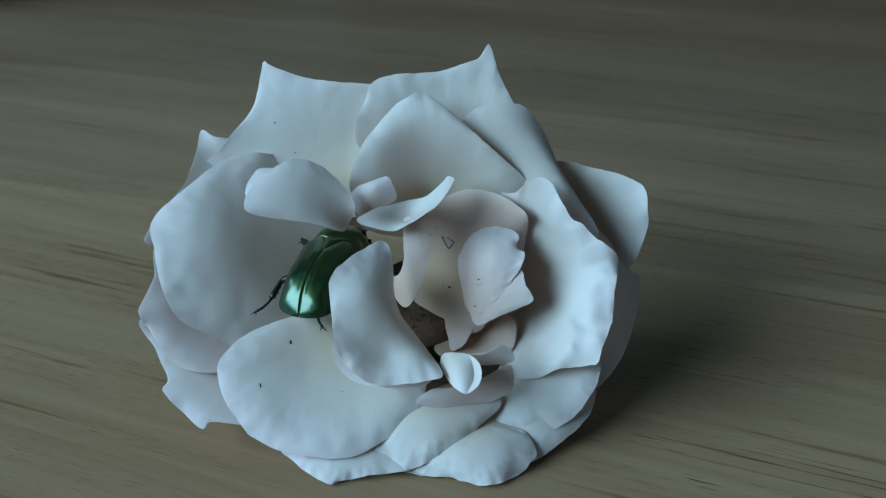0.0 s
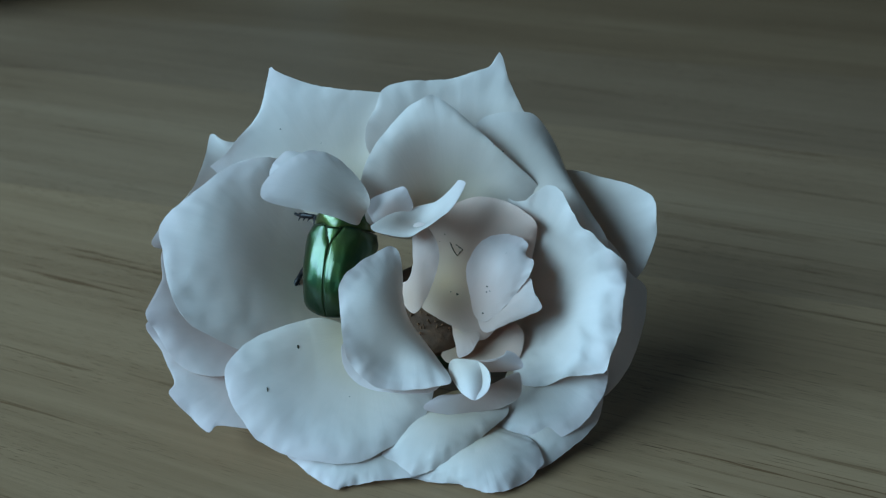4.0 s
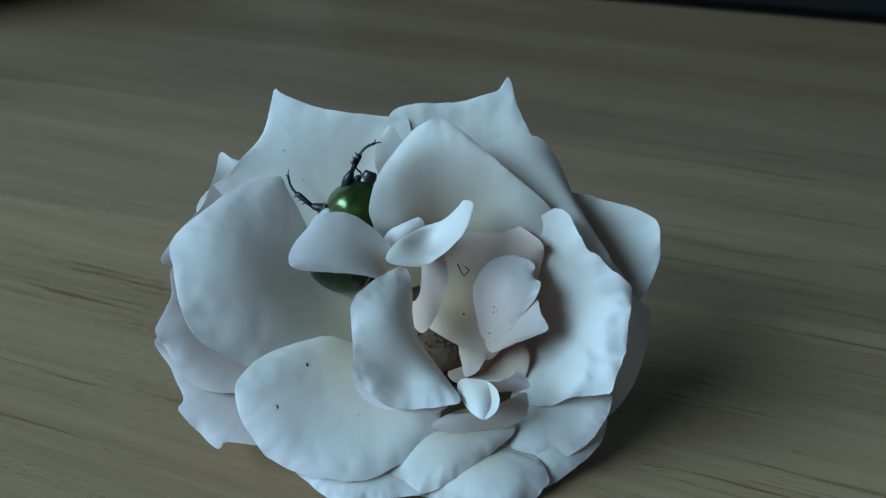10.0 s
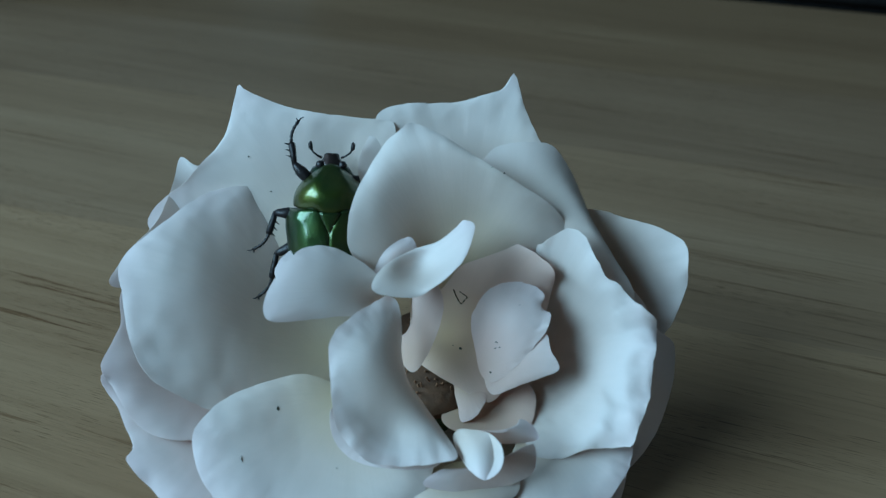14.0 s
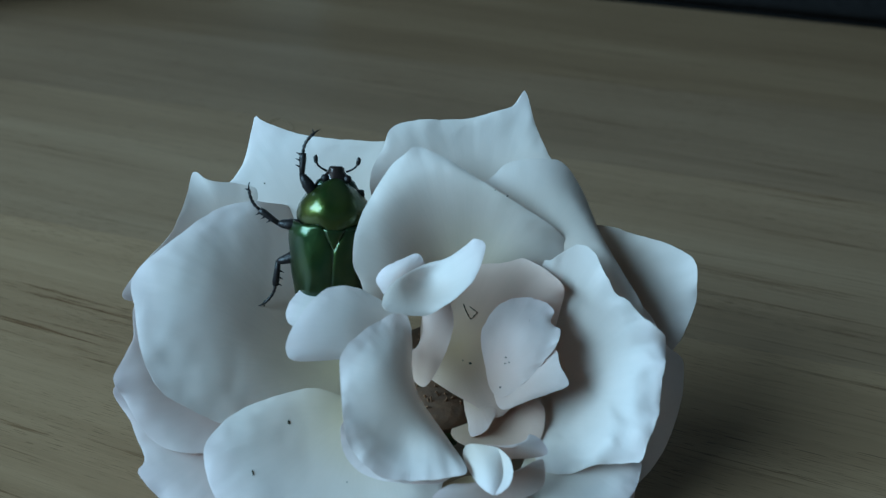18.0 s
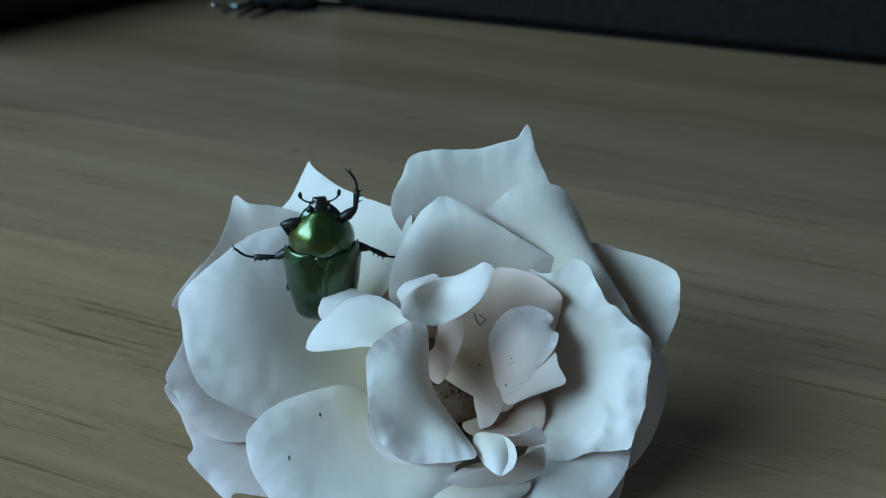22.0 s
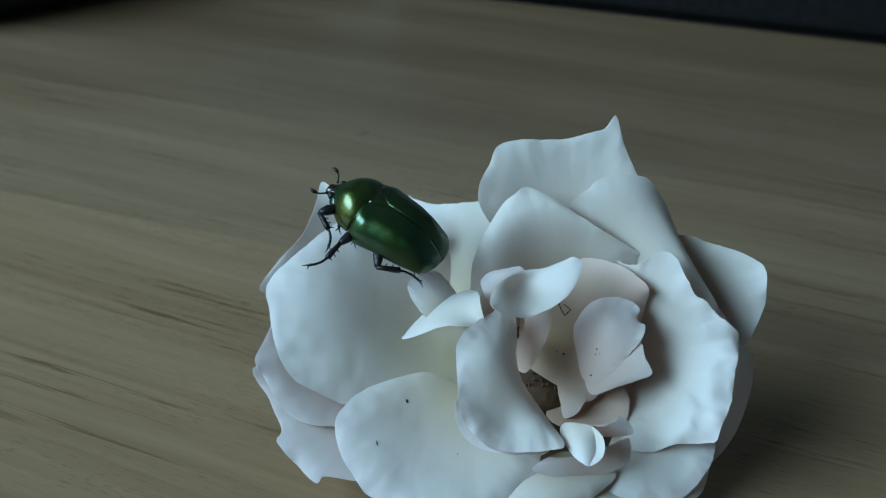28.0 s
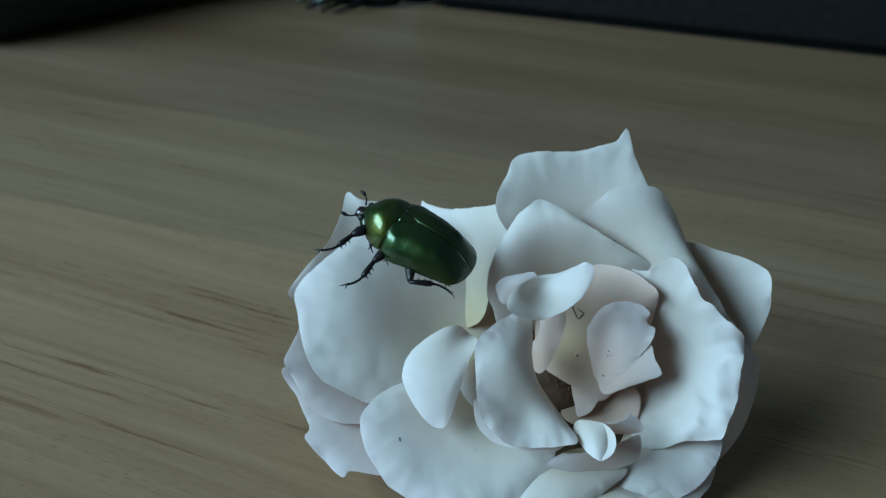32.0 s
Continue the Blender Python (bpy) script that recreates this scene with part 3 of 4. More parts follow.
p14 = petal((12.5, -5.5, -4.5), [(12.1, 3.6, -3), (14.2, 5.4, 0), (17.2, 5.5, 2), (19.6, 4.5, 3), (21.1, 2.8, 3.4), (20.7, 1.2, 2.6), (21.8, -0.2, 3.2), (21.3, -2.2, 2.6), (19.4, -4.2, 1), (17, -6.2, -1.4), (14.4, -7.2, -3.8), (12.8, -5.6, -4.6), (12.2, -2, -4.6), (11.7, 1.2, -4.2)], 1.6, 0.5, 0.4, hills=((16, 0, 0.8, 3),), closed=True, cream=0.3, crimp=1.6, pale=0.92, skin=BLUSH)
p21b = petal((13, -16, -1), [(11.7, -15.9, 1.5), (14.8, -16.4, 2), (16.8, -15.3, 1.5), (17.4, -14.2, 1), (19, -14.9, 0.5), (19.7, -16.4, 0), (18.1, -16.8, -0.5), (14.8, -17.2, 0), (12.7, -16.9, 0)], 0.8, 0.2, 0.1, closed=True, skin=BLUSH)
p21 = petal((11, -16, 1), [(8.7, -16.7, 1), (9.4, -16.2, 2.5), (11.6, -16.7, 3.5), (13.4, -17.6, 4.2), (13.6, -19.8, 4), (13, -22.9, 4.6), (12, -23.5, 5), (10.4, -21.7, 3.5), (9.1, -18.9, 2)], 0.8, 0.2, 0.1, closed=True)
p21c = petal((13, -17, 2), [(12.9, -17.4, 4), (14.2, -18.8, 5), (14.6, -20.7, 5.5), (14.1, -22.5, 5.5), (12.6, -23.5, 5), (12.1, -23, 4.5), (12.4, -19.7, 3)], -0.8, 0.1, 0.1, closed=True)
p15 = petal((3.5, -11, 1), [(0.7, -0.4, 9), (1.7, -1.6, 8.5), (2.1, -4.3, 6.5), (2.2, -8.6, 3), (4.6, -11.9, 1.5), (7.1, -15.6, 1.5), (9.1, -20, 3.5), (7, -21.1, 4), (2.2, -21.5, 4.5), (-1.8, -21.2, 5), (-4.5, -19, 5.5), (-6, -16.6, 7), (-6.6, -12.4, 8.5), (-6.8, -7.7, 10), (-4.6, -4.5, 10), (-1.4, -1.5, 9.5)], 0.6, 0.3, 0.38, hills=((-1.5, -9, 1.5, 4.5), (0.5, -17.5, -2.2, 3.5), (-3.5, -15, -0.8, 2.5)), closed=True, crimp=0.7)
p18 = petal((0, 6, 6), [(-4.7, 8.5, 7), (-3.4, 9.5, 8), (-1.2, 10.1, 8.5), (1.1, 10.5, 9), (2, 9.2, 8.5), (2.4, 7.9, 7), (-0, 6.6, 6), (-3, 5.6, 6), (-4.3, 7, 6.5)], 1.2, 0.3, 0.15, closed=True, skin=BLUSH)
p17 = petal((1, 5, 5), [(-3.3, 3.3, 8.6), (-2.3, 5.4, 6.6), (0.2, 7.4, 5.2), (4, 8.9, 4.4), (7.4, 9.3, 5.2), (9.5, 10, 7.3), (10.4, 10.3, 8.9), (11.4, 9.4, 9.6), (10.7, 7.4, 10), (8.9, 4.8, 9.8), (6.6, 3.1, 9.4), (4.4, 2.1, 8.8), (2, 1.4, 8), (-1.5, 2.1, 8.4)], -1.2, 0.5, 0.2, hills=((4.6, 6.2, -2.4, 3.8),), closed=True, cream=0.45)
p19b = petal((-11.7, 8.3, 7.5), [(-14.7, 6.4, 7.5), (-19.4, 7.2, 7.5), (-20.6, 9.3, 7.5), (-19.7, 12.1, 7.5), (-18.1, 13.4, 7.5), (-13.2, 12.9, 7.5), (-10.5, 9.8, 7.5)], 0.6, 0.2, 0.2)
p19 = petal((-4.8, 4.6, 4), [(-5.6, 2.1, 7), (-9.2, 2.3, 9), (-14, 2.6, 10.5), (-18.8, 3, 12), (-19.6, 4.5, 12.5), (-18.5, 6.8, 13), (-14.9, 10.5, 13), (-11.7, 12.1, 12), (-8.3, 11.2, 11), (-5, 8.2, 9.5), (-3.6, 5.6, 8), (-4.8, 4.6, 5)], 1.0, 0.5, 0.2, closed=True, cream=0.5)

# hip and stem stub beneath, dry stamens in the heart
bm = bmesh.new()
tube(bm, [Vector(p) * MM for p in ((4, -3, -26), (3.5, -2.5, -24), (3, -2, -21), (3, -2, -18), (3, -2, -17.5), (3, -2, -17))],
     [0.0022, 0.0024, 0.0052, 0.0062, 0.009, 0.004], 14)
part("hip", bm, GREEN, rose, "green rose hip and stem stub")
bm = bmesh.new()
heart = Vector((5.5, -1.5, -11)) * MM
bmesh.ops.create_uvsphere(bm, u_segments=20, v_segments=10, radius=0.0085, matrix=Matrix.Translation(heart) @ Matrix.Diagonal((1, 1, 0.35, 1)))
part("heart", bm, POLLEN, rose, "dark brown dry flower heart")
rnd = random.Random(5)
for k in range(90):
    a, r = rnd.uniform(0, 6.28), rnd.uniform(0.0005, 0.006)
    p = heart + Vector((math.cos(a) * r, math.sin(a) * r, 0.001))
    q = p + Vector((rnd.uniform(-1, 1) * 0.0012, rnd.uniform(-1, 1) * 0.0012, rnd.uniform(0.001, 0.0026)))
    bm = tube(bmesh.new(), [p, (p + q) / 2, q * 0.96 + p * 0.04, q], [0.00012, 0.0001, 0.00016, 0.0001], 5)
    part("stamen", bm, STAMEN, rose)

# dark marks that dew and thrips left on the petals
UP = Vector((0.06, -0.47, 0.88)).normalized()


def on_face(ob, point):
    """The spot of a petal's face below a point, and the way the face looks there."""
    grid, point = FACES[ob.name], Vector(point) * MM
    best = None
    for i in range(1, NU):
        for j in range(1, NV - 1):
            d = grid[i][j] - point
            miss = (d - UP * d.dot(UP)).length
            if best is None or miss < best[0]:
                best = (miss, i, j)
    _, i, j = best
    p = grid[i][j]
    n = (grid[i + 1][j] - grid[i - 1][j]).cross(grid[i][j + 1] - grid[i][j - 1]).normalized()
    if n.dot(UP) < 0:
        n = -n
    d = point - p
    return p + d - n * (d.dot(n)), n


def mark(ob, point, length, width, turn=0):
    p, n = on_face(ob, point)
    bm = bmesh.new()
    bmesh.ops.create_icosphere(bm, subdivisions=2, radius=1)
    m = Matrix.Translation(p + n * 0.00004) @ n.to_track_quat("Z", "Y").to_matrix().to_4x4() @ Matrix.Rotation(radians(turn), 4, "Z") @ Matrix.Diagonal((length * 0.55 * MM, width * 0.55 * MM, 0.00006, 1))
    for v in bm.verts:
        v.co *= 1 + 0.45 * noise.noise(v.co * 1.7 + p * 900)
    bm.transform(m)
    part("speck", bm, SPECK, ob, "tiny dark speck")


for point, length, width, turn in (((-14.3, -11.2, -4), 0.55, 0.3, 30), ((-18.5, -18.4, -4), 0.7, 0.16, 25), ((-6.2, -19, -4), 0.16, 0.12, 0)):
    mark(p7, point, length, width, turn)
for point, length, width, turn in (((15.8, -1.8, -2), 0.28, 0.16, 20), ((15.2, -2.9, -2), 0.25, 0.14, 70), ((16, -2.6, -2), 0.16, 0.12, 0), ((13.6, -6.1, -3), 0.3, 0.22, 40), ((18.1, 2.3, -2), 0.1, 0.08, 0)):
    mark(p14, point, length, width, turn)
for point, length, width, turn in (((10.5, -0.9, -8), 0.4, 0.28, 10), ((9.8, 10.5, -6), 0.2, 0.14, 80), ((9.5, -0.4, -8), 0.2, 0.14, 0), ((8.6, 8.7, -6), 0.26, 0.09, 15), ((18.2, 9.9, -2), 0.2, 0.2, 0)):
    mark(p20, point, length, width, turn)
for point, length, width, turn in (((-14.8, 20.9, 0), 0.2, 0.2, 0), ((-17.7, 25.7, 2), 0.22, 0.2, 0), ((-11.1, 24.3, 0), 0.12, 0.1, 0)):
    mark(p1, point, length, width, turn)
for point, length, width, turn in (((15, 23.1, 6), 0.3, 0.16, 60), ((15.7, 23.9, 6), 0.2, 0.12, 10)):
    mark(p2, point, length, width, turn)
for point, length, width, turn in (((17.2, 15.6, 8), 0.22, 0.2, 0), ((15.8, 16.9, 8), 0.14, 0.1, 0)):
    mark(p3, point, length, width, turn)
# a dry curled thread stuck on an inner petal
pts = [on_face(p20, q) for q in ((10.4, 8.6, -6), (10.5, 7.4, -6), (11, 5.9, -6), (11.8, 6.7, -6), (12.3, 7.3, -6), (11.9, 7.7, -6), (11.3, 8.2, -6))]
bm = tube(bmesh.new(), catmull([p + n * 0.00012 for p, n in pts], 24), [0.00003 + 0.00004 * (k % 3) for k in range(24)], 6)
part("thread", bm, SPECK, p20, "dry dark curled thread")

# ---- the beetle ----
BM = 0.00106
beetle = tagged(new("beetle"), "metallic green rose chafer beetle crawling on the rose", "beetle")


def smooth01(a):
    a = max(0.0, min(1.0, a))
    return a * a * (3 - 2 * a)


def half_width(s):
    """Half the width of the closed wing cases, from shoulder (0) to tip (1)."""
    w = 5.3 + 0.5 * smooth01(s / 0.12) - 0.30 * smooth01((s - 0.16) / 0.2)
    return w * (1 - 0.30 * smooth01((s - 0.3) / 0.85)) * max(0.0, 1 - max(0.0, (s - 0.82) / 0.18) ** 2.6) ** 0.5


def elytron(side):
    """One wing case, from the middle seam to the flank."""
    bm = bmesh.new()
    n, m, rows = 34, 20, []
    for i in range(n + 1):
        s = 1 - (1 - i / n) ** 1.3
        y = -13.2 * s
        w = max(0.12, half_width(s))
        top = 0.15 + 0.45 * smooth01(s / 0.3) - 0.5 * smooth01((s - 0.4) / 0.35) - 3.3 * max(0, (s - 0.55) / 0.45) ** 2.2
        low = -4.0 + 0.35 * smooth01((s - 0.1) / 0.3)
        row = []
        for j in range(m + 1):
            t = j / m
            x = 0.03 + (w - 0.03) * math.sin(t * math.pi / 2) ** 0.95
            q = x / w
            z = low + (top - low) * max(0.0, 1 - q ** 2.7) ** 0.62
            z += 0.30 * math.exp(-((q - 0.70) / 0.16) ** 2 - ((s - 0.09) / 0.08) ** 2)          # shoulder knob
            z += 0.22 * math.exp(-((q - 0.62) / 0.14) ** 2 - ((s - 0.66) / 0.07) ** 2)          # knob before the tip
            z -= 0.08 * math.exp(-((q - 0.36) / 0.12) ** 2) * smooth01((s - 0.1) * 5) * smooth01((0.85 - s) * 5)
            z += (0.08 * math.exp(-(x / 0.22) ** 2) - 0.08 * math.exp(-((x - 0.5) / 0.3) ** 2)) * smooth01((s - 0.25) * 4) * smooth01((0.9 - s) * 5)
            y2 = y + 0.35 * (1 - q) * (1 - s) ** 6
            if x < 1.45:                                        # cut for the scutellum
                y2 = min(y2, -2.9 * (1 - x / 1.45))
            row.append(bm.verts.new(Vector((side * x, y2, z)) * BM))
        rows.append(row)
    for a, b in zip(rows, rows[1:]):
        for j in range(m):
            bm.faces.new((a[j], a[j + 1], b[j + 1], b[j]))
    bmesh.ops.remove_doubles(bm, verts=bm.verts, dist=1e-6)
    ob = link("wing_case", bm, ELYTRA, beetle)
    so = ob.modifiers.new("thickness", "SOLIDIFY")
    so.thickness, so.offset = 0.00022, -1
    return ob


elytron(-1)
elytron(1)


def dome(length, width, top, low, n, m, taper, square=2.4, round_=0.55):
    """A shield-like shell: taper(s) gives the width along its length."""
    bm, rows = bmesh.new(), []
    for i in range(n + 1):
        s = i / n
        w, t0 = width * taper(s), top(s)
        row = []
        for j in range(m + 1):
            q = math.sin(-math.pi / 2 + math.pi * j / m)
            row.append(bm.verts.new(Vector((w * q, length(s, abs(q)), low + (t0 - low) * max(0.0, 1 - abs(q) ** square) ** round_)) * BM))
        rows.append(row)
    for a, b in zip(rows, rows[1:]):
        for j in range(m):
            bm.faces.new((a[j], a[j + 1], b[j + 1], b[j]))
        bm.faces.new((a[0], b[0], b[m], a[m]))
    bm.faces.new(rows[0])
    bm.faces.new(rows[-1][::-1])
    return bm


def shield_back(x):
    """The rear edge of the neck shield: a lobe over the scutellum, then drawn forward, then back to the corner."""
    return -0.05 - 0.45 * math.exp(-(x / 0.30) ** 2) + 0.35 * math.exp(-((x - 0.45) / 0.22) ** 2) + 0.35 * smooth01((x - 0.75) / 0.25)


part("pronotum", dome(lambda s, x: shield_back(x) * (1 - s) + 5.9 * s - 0.9 * x * x * s ** 3, 5.1,
                      lambda s: 0.28 + 0.55 * math.sin(math.pi * min(1, s * 1.15)) - 2.9 * s ** 2.4, -4.0, 20, 30,
                      lambda s: (1 - 0.05 * (1 - s) ** 4) * (1 - 0.64 * s ** 1.75)), PRONOTUM, beetle, "golden green neck shield")
part("head", dome(lambda s, x: 4.6 + 2.6 * s, 1.5, lambda s: -2.4 - 1.3 * s, -4.4, 12, 16,
                  lambda s: (0.95 + 0.10 * math.sin(math.pi * s)) * (1 - 0.30 * smooth01((s - 0.5) / 0.3)) * (1 - 0.25 * smooth01((s - 0.9) / 0.1))), HEAD, beetle, "dark bronze head")
# a raised triangle between the wing cases, with rounded sides
bm = bmesh.new()
rows = []
for i in range(9):
    s = i / 8
    w = 1.42 * (1 - s) ** 0.85 + 0.02
    rows.append([bm.verts.new(Vector((w * q, -0.25 - 2.7 * s, 0.30 + 0.1 * s + 0.13 * (1 - q * q) - 0.06 * (q * q))) * BM) for q in (-1, -0.6, -0.2, 0.2, 0.6, 1)])
for a, b in zip(rows, rows[1:]):
    for j in range(5):
        bm.faces.new((a[j], a[j + 1], b[j + 1], b[j]))
ob = part("scutellum", bm, ELYTRA, beetle)
so = ob.modifiers.new("thickness", "SOLIDIFY")
so.thickness, so.offset = 0.0004, -1
bm = bmesh.new()
bmesh.ops.create_uvsphere(bm, u_segments=20, v_segments=14, radius=1, matrix=Matrix.Translation(Vector((0, -4.6, -3.9)) * BM) @ Matrix.Diagonal((0.0050, 0.0076, 0.0021, 1)))
part("abdomen", bm, BELLY, beetle, "dark green underside")
bm = bmesh.new()
bmesh.ops.create_uvsphere(bm, u_segments=16, v_segments=10, radius=1, matrix=Matrix.Translation(Vector((0, 2.8, -4.0)) * BM) @ Matrix.Diagonal((0.0036, 0.0038, 0.0018, 1)))
part("thorax", bm, BELLY, beetle, "dark underside of the chest")
for s in (-1, 1):
    bm = bmesh.new()
    bmesh.ops.create_uvsphere(bm, u_segments=12, v_segments=8, radius=0.0006, matrix=Matrix.Translation(Vector((s * 1.45, 5.7, -3.5)) * BM))
    part("eye", bm, LEG, beetle, "black eye")
    bm = tube(bmesh.new(), [Vector(p) * BM for p in ((s * 1.25, 6.6, -3.8), (s * 1.85, 6.9, -3.6), (s * 2.4, 7.3, -3.5), (s * 2.6, 7.7, -3.4))], [0.00017, 0.00014, 0.00014, 0.00015], 7)
    tube(bm, [Vector(p) * BM for p in ((s * 2.57, 7.6, -3.4), (s * 2.7, 7.85, -3.35), (s * 2.77, 8.4, -3.3), (s * 2.7, 8.7, -3.3))], [0.00016, 0.0003, 0.0003, 0.0001], 8)
    part("antenna", bm, LEG, beetle, "clubbed dark antenna")


def leg(name, hip, femur, tibia, tarsus, bend):
    """A leg that points along x from its hip, with a shin that turns at the knee."""
    bm = tube(bmesh.new(), [Vector((x, 0, z)) * BM for x, z in ((-0.8, 0), (0.2, 0.1), (femur * 0.5, 0.25), (femur * 0.9, 0.1), (femur, 0))], [0.0005, 0.0008, 0.00085, 0.00055, 0.0004], 9)
    thigh = part(name, bm, LEG, beetle)
    bm = tube(bmesh.new(), [Vector((x, 0, -x * 0.12)) * BM for x in (-0.1, tibia * 0.35, tibia * 0.8, tibia)], [0.00036, 0.00042, 0.0005, 0.00042], 8)
    for k in range(3):
        x = tibia * (0.35 + 0.28 * k)
        tube(bm, [Vector(p) * BM for p in ((x, bend * 0.2, -x * 0.12), (x + 0.3, bend * 0.9, -x * 0.12))], [0.00018, 0.00004], 5)
    pts, rad = [], []
    for k in range(11):
        s = k / 10
        pts.append(Vector((tibia + tarsus * s * (1 - 0.12 * s), -bend * 1.3 * s * s, -tibia * 0.12 - 0.4 * s)) * BM)
        rad.append(0.00016 + 0.00010 * (k % 2))
    tube(bm, pts, rad, 6)
    e = pts[-1]
    for c in (-1, 1):
        tube(bm, [e, e + Vector((0.35, 0.28 * c - 0.1 * bend, -0.1)) * BM, e + Vector((0.5, 0.5 * c - 0.3 * bend, -0.35)) * BM], [0.00014, 0.0001, 0.00004], 5)
    shin = part("shin", bm, LEG, thigh)
    thigh.location = Vector(hip) * BM
    shin.location = Vector((femur, 0, 0)) * BM
    return thigh, shin, Vector(hip) * BM, Vector((femur, 0, 0)) * BM


LEGS = {
    "fl": leg("front_leg", (-2.9, 3.8, -3.6), 2.6, 2.8, 2.9, 1),
    "fr": leg("front_leg", (2.9, 3.8, -3.6), 2.6, 2.8, 2.9, -1),
    "ml": leg("middle_leg", (-3.9, -0.8, -4.2), 3.2, 3.0, 2.9, 1),
    "mr": leg("middle_leg", (3.9, -0.8, -4.2), 3.2, 3.0, 2.9, -1),
    "hl": leg("hind_leg", (-3.6, -4.6, -4.4), 3.6, 3.4, 3.2, 1),
    "hr": leg("hind_leg", (3.6, -4.6, -4.4), 3.6, 3.4, 3.2, -1),
}

# seconds, place in the rose (mm) and turns about its x, y and z
CRAWL = [
    (0, -7.7, 4.5, 0.4, -17.7, -14.5, -18.2),
    (2, -8.6, 6.5, 0.9, 5.5, -22.2, -17.9),
    (3.5, -8.9, 6.7, 1.2, 20.1, -16.3, -17.8),
    (6, -8.8, 10.4, 2.3, 13.6, -3.1, -12.3),
    (7.5, -7.7, 10.3, 2.9, 45.7, 9.5, -15),
    (9, -7.9, 9.7, 4, 50.4, 6.9, -22.2),
    (11, -7.7, 10.1, 5.1, 51.1, 6, -14.8),
    (12.5, -7.4, 12.8, 6.6, 35.9, 7.5, -2.7),
    (14, -7.8, 13.1, 6.8, 35.4, 3, 0.6),
    (17, -7.8, 13.3, 7.2, 43.1, 9.3, 1.1),
    (19, -9.9, 10.6, 8.7, 47.3, 2.4, 4.9),
    (20, -10.5, 10, 9.2, 64, 8.3, 13.6),
    (21.5, -12.9, 9.1, 9.4, 63.3, 6.9, 11.3),
    (23, -15.9, 9.3, 9.6, 57.5, -4.4, 4.7),
    (23.5, -16.7, 10.7, 9.9, 49.6, -6.8, 15),
    (24.5, -18, 14.9, 10.9, 17.3, 11.9, 30.6),
    (25.5, -18.3, 16.9, 11.3, 18.6, 11.2, 30.9),
    (27.5, -20.1, 15.2, 12.2, 8.3, 11.9, 56.7),
    (28, -20.4, 15.1, 13, 6.7, 11.6, 58.4),
    (30, -20.7, 14.6, 13.1, 5.5, 11.6, 58.1),
    (30.7, -20.7, 14.9, 13.3, 6.5, 10.3, 58.2),
    (31, -20.8, 14.7, 13.1, 7, 13, 60.4),
    (32, -19.4, 13.3, 13.1, 5.5, 12.9, 62),
]
# seconds, turn of the thigh in the beetle's plane (90 is ahead), turn of the shin on it
STEPS = {
    "fl": [(0, 75, 90), (5.8, 75, 90), (6.5, 80, 70), (6.75, 95, 5), (7, 110, -60), (7.5, 80, 25), (8, 85, 15), (8.5, 110, -70), (9, 95, -30), (9.7, 80, 5), (10.5, 95, -25), (11, 95, -35), (12, 108, -15), (13, 110, -15), (14, 135, -35),
           (17, 135, -40), (18, 125, -35), (18.8, 130, -60), (19.5, 112, -60), (21, 115, -65), (21.5, 118, -45), (21.7, 150, 30), (21.9, 180, 110), (22.5, 190, 120), (23, 200, 120), (23.5, 190, 90), (24, 180, 50), (24.6, 200, 60), (25.4, 240, 80), (26.5, 175, 60), (28, 150, 95), (30.9, 150, 95), (31.3, 155, 12), (32, 155, 12)],
    "fr": [(0, 200, 20), (18, 190, 20), (18.4, 125, 50), (18.8, 60, 60), (19.5, 35, 60), (21, 30, 60), (21.5, 35, 45), (22.3, 35, 50), (22.8, -20, 0), (23.2, -70, -20), (24.1, -80, -20), (24.5, -95, -30), (24.9, -130, -40), (25.4, -160, -20), (32, -160, -20)],
    "ml": [(0, 120, 30), (5, 120, 60), (6.4, 120, 60), (7, 165, 10), (8, 180, -20), (9, 190, -28), (11, 192, -25), (12, 195, 0), (13.5, 185, 60), (14.5, 175, 80), (16.5, 172, 0), (17.5, 172, -20), (18.5, 190, -45), (19, 195, -55), (19.5, 180, 0),
           (20.5, 185, 0), (21.5, 213, -40), (22.5, 195, -10), (23, 200, -20), (23.5, 215, 30), (24, 245, 100), (24.6, 240, 100), (25.5, 215, 60), (26.5, 195, 50), (28, 168, 12), (32, 170, 12)],
    "mr": [(0, 180, 0), (20.9, 170, 20), (21.1, 110, 0), (21.3, 50, -20), (21.5, -15, -30), (22.5, -20, 5), (23, 5, 10), (23.5, -20, 20), (24.2, -15, 5), (24.5, -60, -60), (24.8, -140, -60), (25.4, 175, 0), (32, 175, 0)],
    "hl": [(0, 200, 70), (1.5, 212, 45), (3, 222, 22), (6, 226, 26), (7, 240, 30), (12, 225, 40), (14, 205, 55), (17, 200, 65), (19, 205, 65), (20, 215, 75), (21.5, 240, 110), (23, 245, 110), (23.8, 245, 120), (25, 240, 120), (26.5, 225, 95), (28, 212, 95), (32, 212, 95)],
    "hr": [(0, 220, 60), (5.8, 230, 50), (7, 298, -20), (12, 290, -20), (14, 230, 30), (24.3, 200, 40), (25.5, 190, 40), (32, 190, 40)],
}


def about(point, m):
    p = Vector(point) * MM
    return Matrix.Translation(p) @ m @ Matrix.Translation(-p)


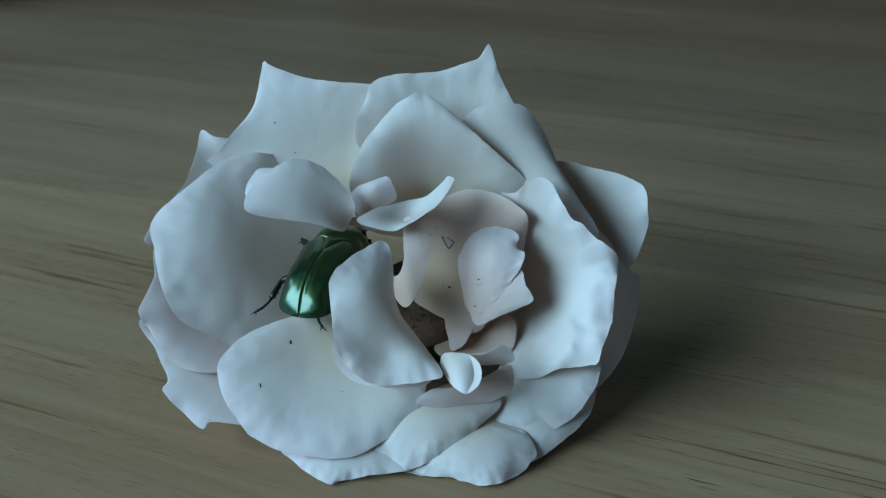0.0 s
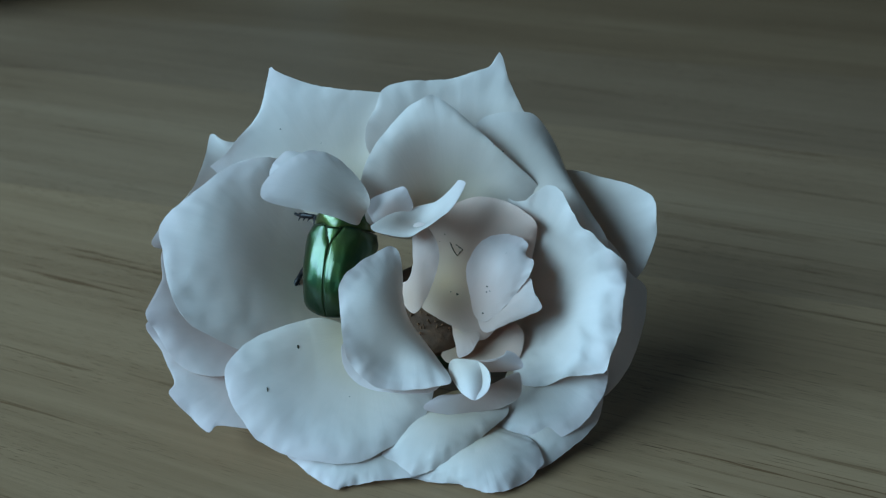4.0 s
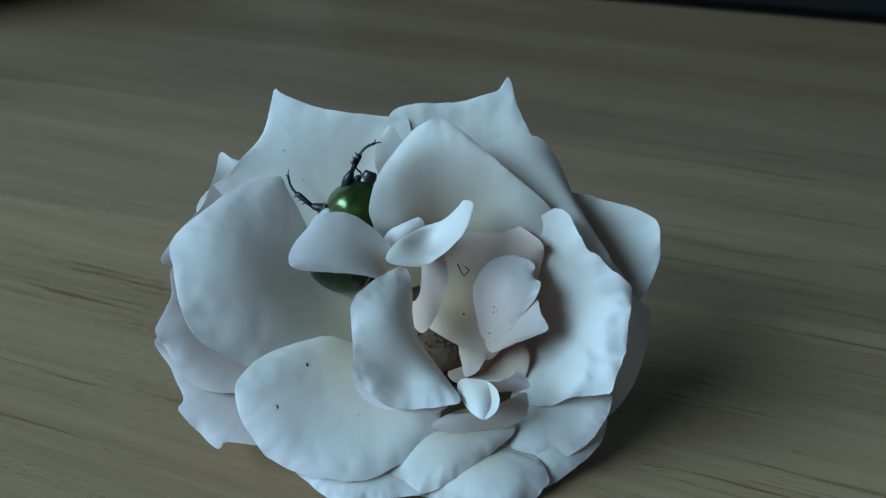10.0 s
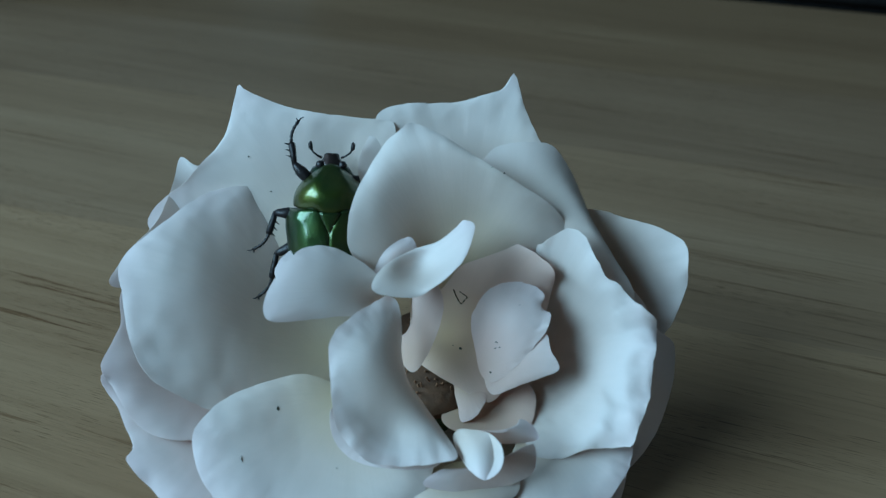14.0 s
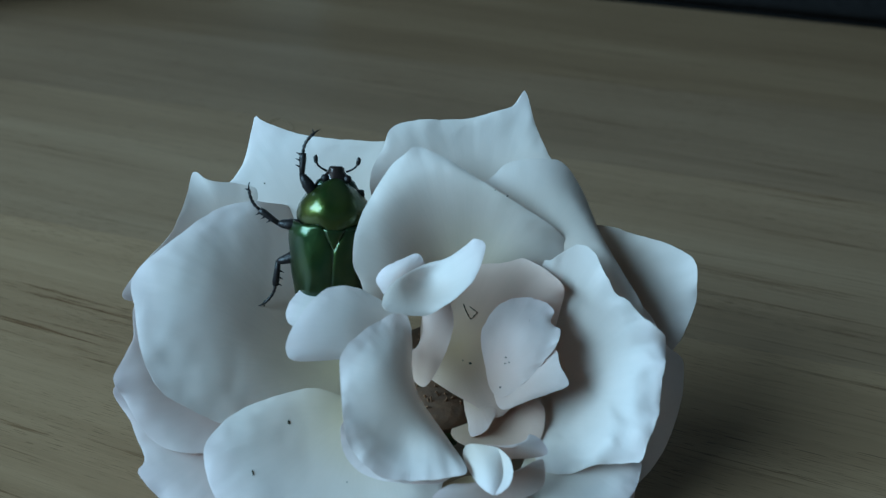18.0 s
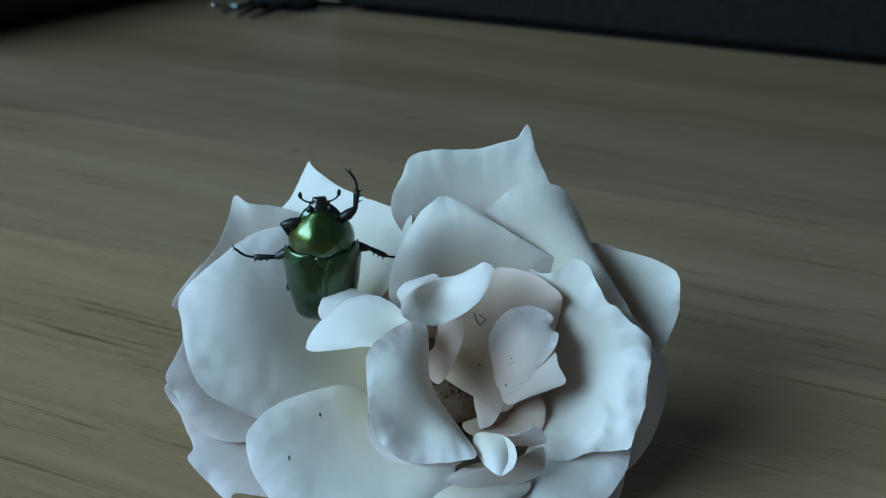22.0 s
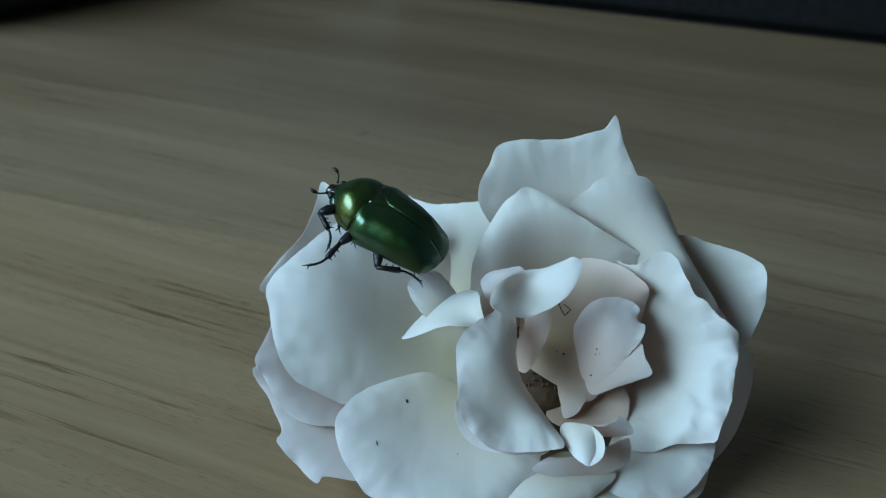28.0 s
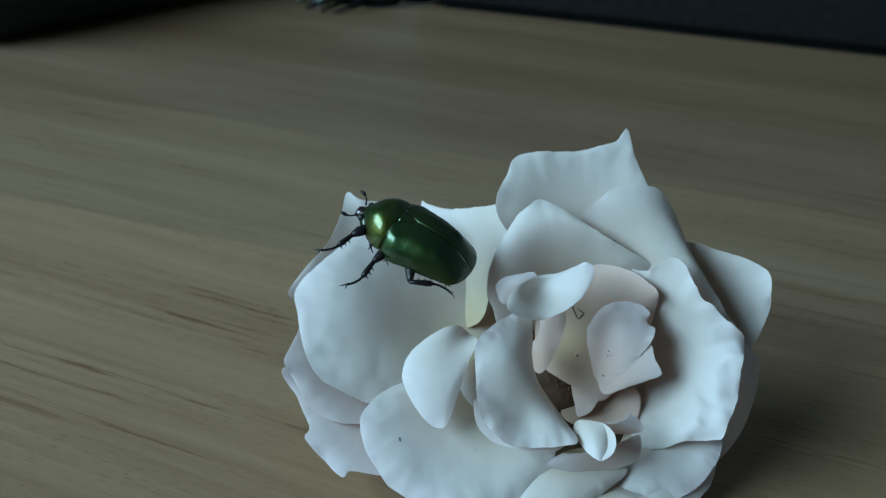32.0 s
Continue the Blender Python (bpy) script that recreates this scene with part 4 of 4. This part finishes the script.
def bend(ob, foot, rows):
    """Key a petal that swings about its foot. Rows: seconds, a turn (its axis times degrees) and a shift in mm, in the rose."""
    out = []
    for t, wx, wy, wz, dx, dy, dz in rows:
        w = Vector((wx, wy, wz))
        turn = Matrix.Rotation(radians(w.length), 4, w) if w.length > 1e-4 else Matrix()
        out.append((t, Matrix.Translation(Vector((dx, dy, dz)) * MM) @ about(foot, turn)))
    walk(ob, out)


def motions():
    walk(beetle, [(t, ROSE @ pose(a * MM, b * MM, h * MM, rx, ry, rz)) for t, a, b, h, rx, ry, rz in CRAWL])
    for key, rows in STEPS.items():
        thigh, shin, hip, knee = LEGS[key]
        walk(thigh, [(t, Matrix.Translation(hip) @ pose(0, 0, 0, 0, 0, a)) for t, a, _ in rows])
        walk(shin, [(t, Matrix.Translation(knee) @ pose(0, 0, 0, 0, 0, b)) for t, _, b in rows])
    bend(p1, (-4.01, 7.22, -8), [(0, 0.9, 1.1, 1, 0.3, -0, -0), (14, 4.9, 0.7, 0.3, -2.1, -0.7, -0.2), (17, 1.8, 0.1, 0.6, -2.4, -0.8, -0.2), (18.5, -6.7, -8.4, -3.6, -1.7, -1.7, -0.9), (20, 2.4, -13.2, -14.2, -5, -3.8, -1.9), (21.5, -0, -8.7, -18.6, -7.5, -5.5, -2.6), (23, -12.5, -25.4, -31.1, -8.6, -8.1, -4), (24.5, -17.3, -30.9, -34.1, -8.4, -8.3, -4), (27.5, -22.5, -32.7, -20.1, -4.7, -6.7, -3.4), (32, -15.8, -35.5, -16.6, -3.2, -6.7, -3.5)])
    bend(p3, (8.52, 8.15, -7.5), [(0, 1.4, -0.5, -0.1, 0.3, 0.1, 0.3), (6, 3.4, -1.8, 0.2, 0.7, 0.8, 1.2), (9, 4.1, -4.3, -0.6, 1.2, 0.1, 2.3), (14, -0.4, -6.1, 10.2, 1.4, -0.9, 3.3), (17, -1, -8, 9, 2.5, -1.7, 1.4), (18, -1, -8, 9, 0.9, -1., 1.7), (20, 4, -10, 9, 1.8, 1., -1.7), (22, 4, -10, 9, 3.1, -1.1, -2.8), (24, 4, -10, 9, 2.5, -2.5, -3.5), (28, 4, -10, 9, 2.4, -1.3, -2.9), (30, 4, -10, 9, 1.9, -1.4, -2.9), (32, 4, -10, 9, 2.1, -1.7, -3.1)])
    bend(p4, (-8, 0, -11), [(0, 0, 0, 0, 0, 0, 0), (17, 0, 0, 0, 0, 0, 0), (20, -1, -4, 0, 0, 0, 0), (24, -2, -8, 0, 0, 0, 0), (32, -2, -9, 0, 0, 0, 0)])
    bend(p17, (4, 5, 8), [(0, 0, 0, 0, 0, 0, 0), (3.5, 0, 0, 2, 0.3, 0, 0), (5.5, 5, 0, 12, 0.9, -0.9, 1.8), (12, 10, 6, 14, 0.9, -2.1, 2.0), (18, 14, 10, 14, 0.9, -2.8, 2.4), (21, 18, 16, 12, 0.7, -3.6, 2.6), (24, 20, 20, 9, 0.6, -4.4, 2.8), (32, 20, 20, 10, 0.5, -4.4, 2.8)])
    bend(p18, (0, 7, 7), [(0, 0, 0, 0, 0, 0.6, -1.2), (3, 0, 0, 0, 0.3, 0.6, -1.2), (5.5, 0, 0, 6, 2.2, -0.6, -3), (12, 0, 0, 8, 2.3, -0.9, -3), (18, 0, 0, 8, 1.9, -1.1, -3), (24, 0, 0, -4, 1.7, -2.6, -3), (32, 0, 0, -6, 0.7, -2.6, -3)])
    bend(p19, (-4.84, 4.64, 4), [(0, 0, 0, 0, 0, 0, 0), (2, 0.2, -1.2, 2.3, 0.3, 1.1, 0.6), (3.5, -0.8, 1.9, -2, 0.3, 2.2, 0.6), (5.5, -0.4, 3.1, 6.9, 1.7, -0.5, -1.9), (6, -0.1, 1.8, 9, 1.8, -0.7, -1.8), (7.5, -0.1, 1.9, 8.8, 2.4, -1.9, -2.5), (9, -0.1, 2.2, 8.2, 2.6, -2.1, -2.6), (11, 0.1, 2.3, 7.6, 2.8, -2.8, -2.8), (12.5, 0.2, 1.3, 9.5, 2.6, -2.6, -2.7), (14, 0.8, -2.1, 15.9, 3.8, -3.1, -3), (17, 1.3, -1.6, 13.9, 5, -5.8, -3.9), (20, -4, -5, 12, 6, -7.8, -3.4), (21.5, -14, -24, 4, 5.4, -8.4, -0.6), (23.5, -44, -58, -18, 3.9, -10.1, 4.1), (25.5, -44, -58, -18, 3.9, -10.1, 4.1), (28, -44, -58, -18, 2.5, -9.5, 4.5), (30.8, -44, -58, -18, 2.5, -9.5, 4.5), (31, -44, -58, -18, 2.1, -11.5, 3.4), (31.2, -16, -52, 25, 0.5, -8, 0), (31.4, 4.6, -37.9, 70.9, -2.1, -6.3, -3.4), (32, 4.9, -39.2, 73.2, -2.7, -5.9, -3.2)])
    bend(p19b, (-11.74, 8.3, 7.5), [(0, 0, -0, 0, 0, 0, 0), (3.5, -0.6, 4.3, -6.8, 1.6, 2.4, 1.3), (6, -1.2, 6.5, -11.4, 4.6, -1.5, -3.4), (9, -1.2, 6.9, -11, 6, -2.2, -3.9), (12.5, -2.2, 7.8, -15, 5.4, -2.9, -4.5), (14, -2.8, 5.9, -13.1, 5, -4.5, -5.8), (17, -2.5, 4.8, -9.7, 5, -6.5, -6.7), (20, -1.7, -1.8, 2.3, 6.3, -7.3, -6.9), (21.5, -1.5, -0.7, -0.6, 5.9, -7.1, -4.3), (23.5, -2, 10.3, -24.4, 4.9, -8, -5), (25.5, -1.6, 10.6, -23.7, 3.5, -9.4, -5.7), (28, -3.1, 20.2, -41.5, 3.3, -8.9, -5.3), (30.7, -2.7, 19.8, -40.4, 3.4, -8.6, -5.1), (31, -0.6, 9.6, -22.9, 2.5, -10.2, -5.9), (31.2, 2.0, -17.7, 30.1, 4.4, -12.5, -7), (31.4, 4.6, -44.6, 83.2, 6.4, -14.7, -8.1), (32, 4.6, -44.4, 82.8, 6.5, -14.6, -8)])


motions()
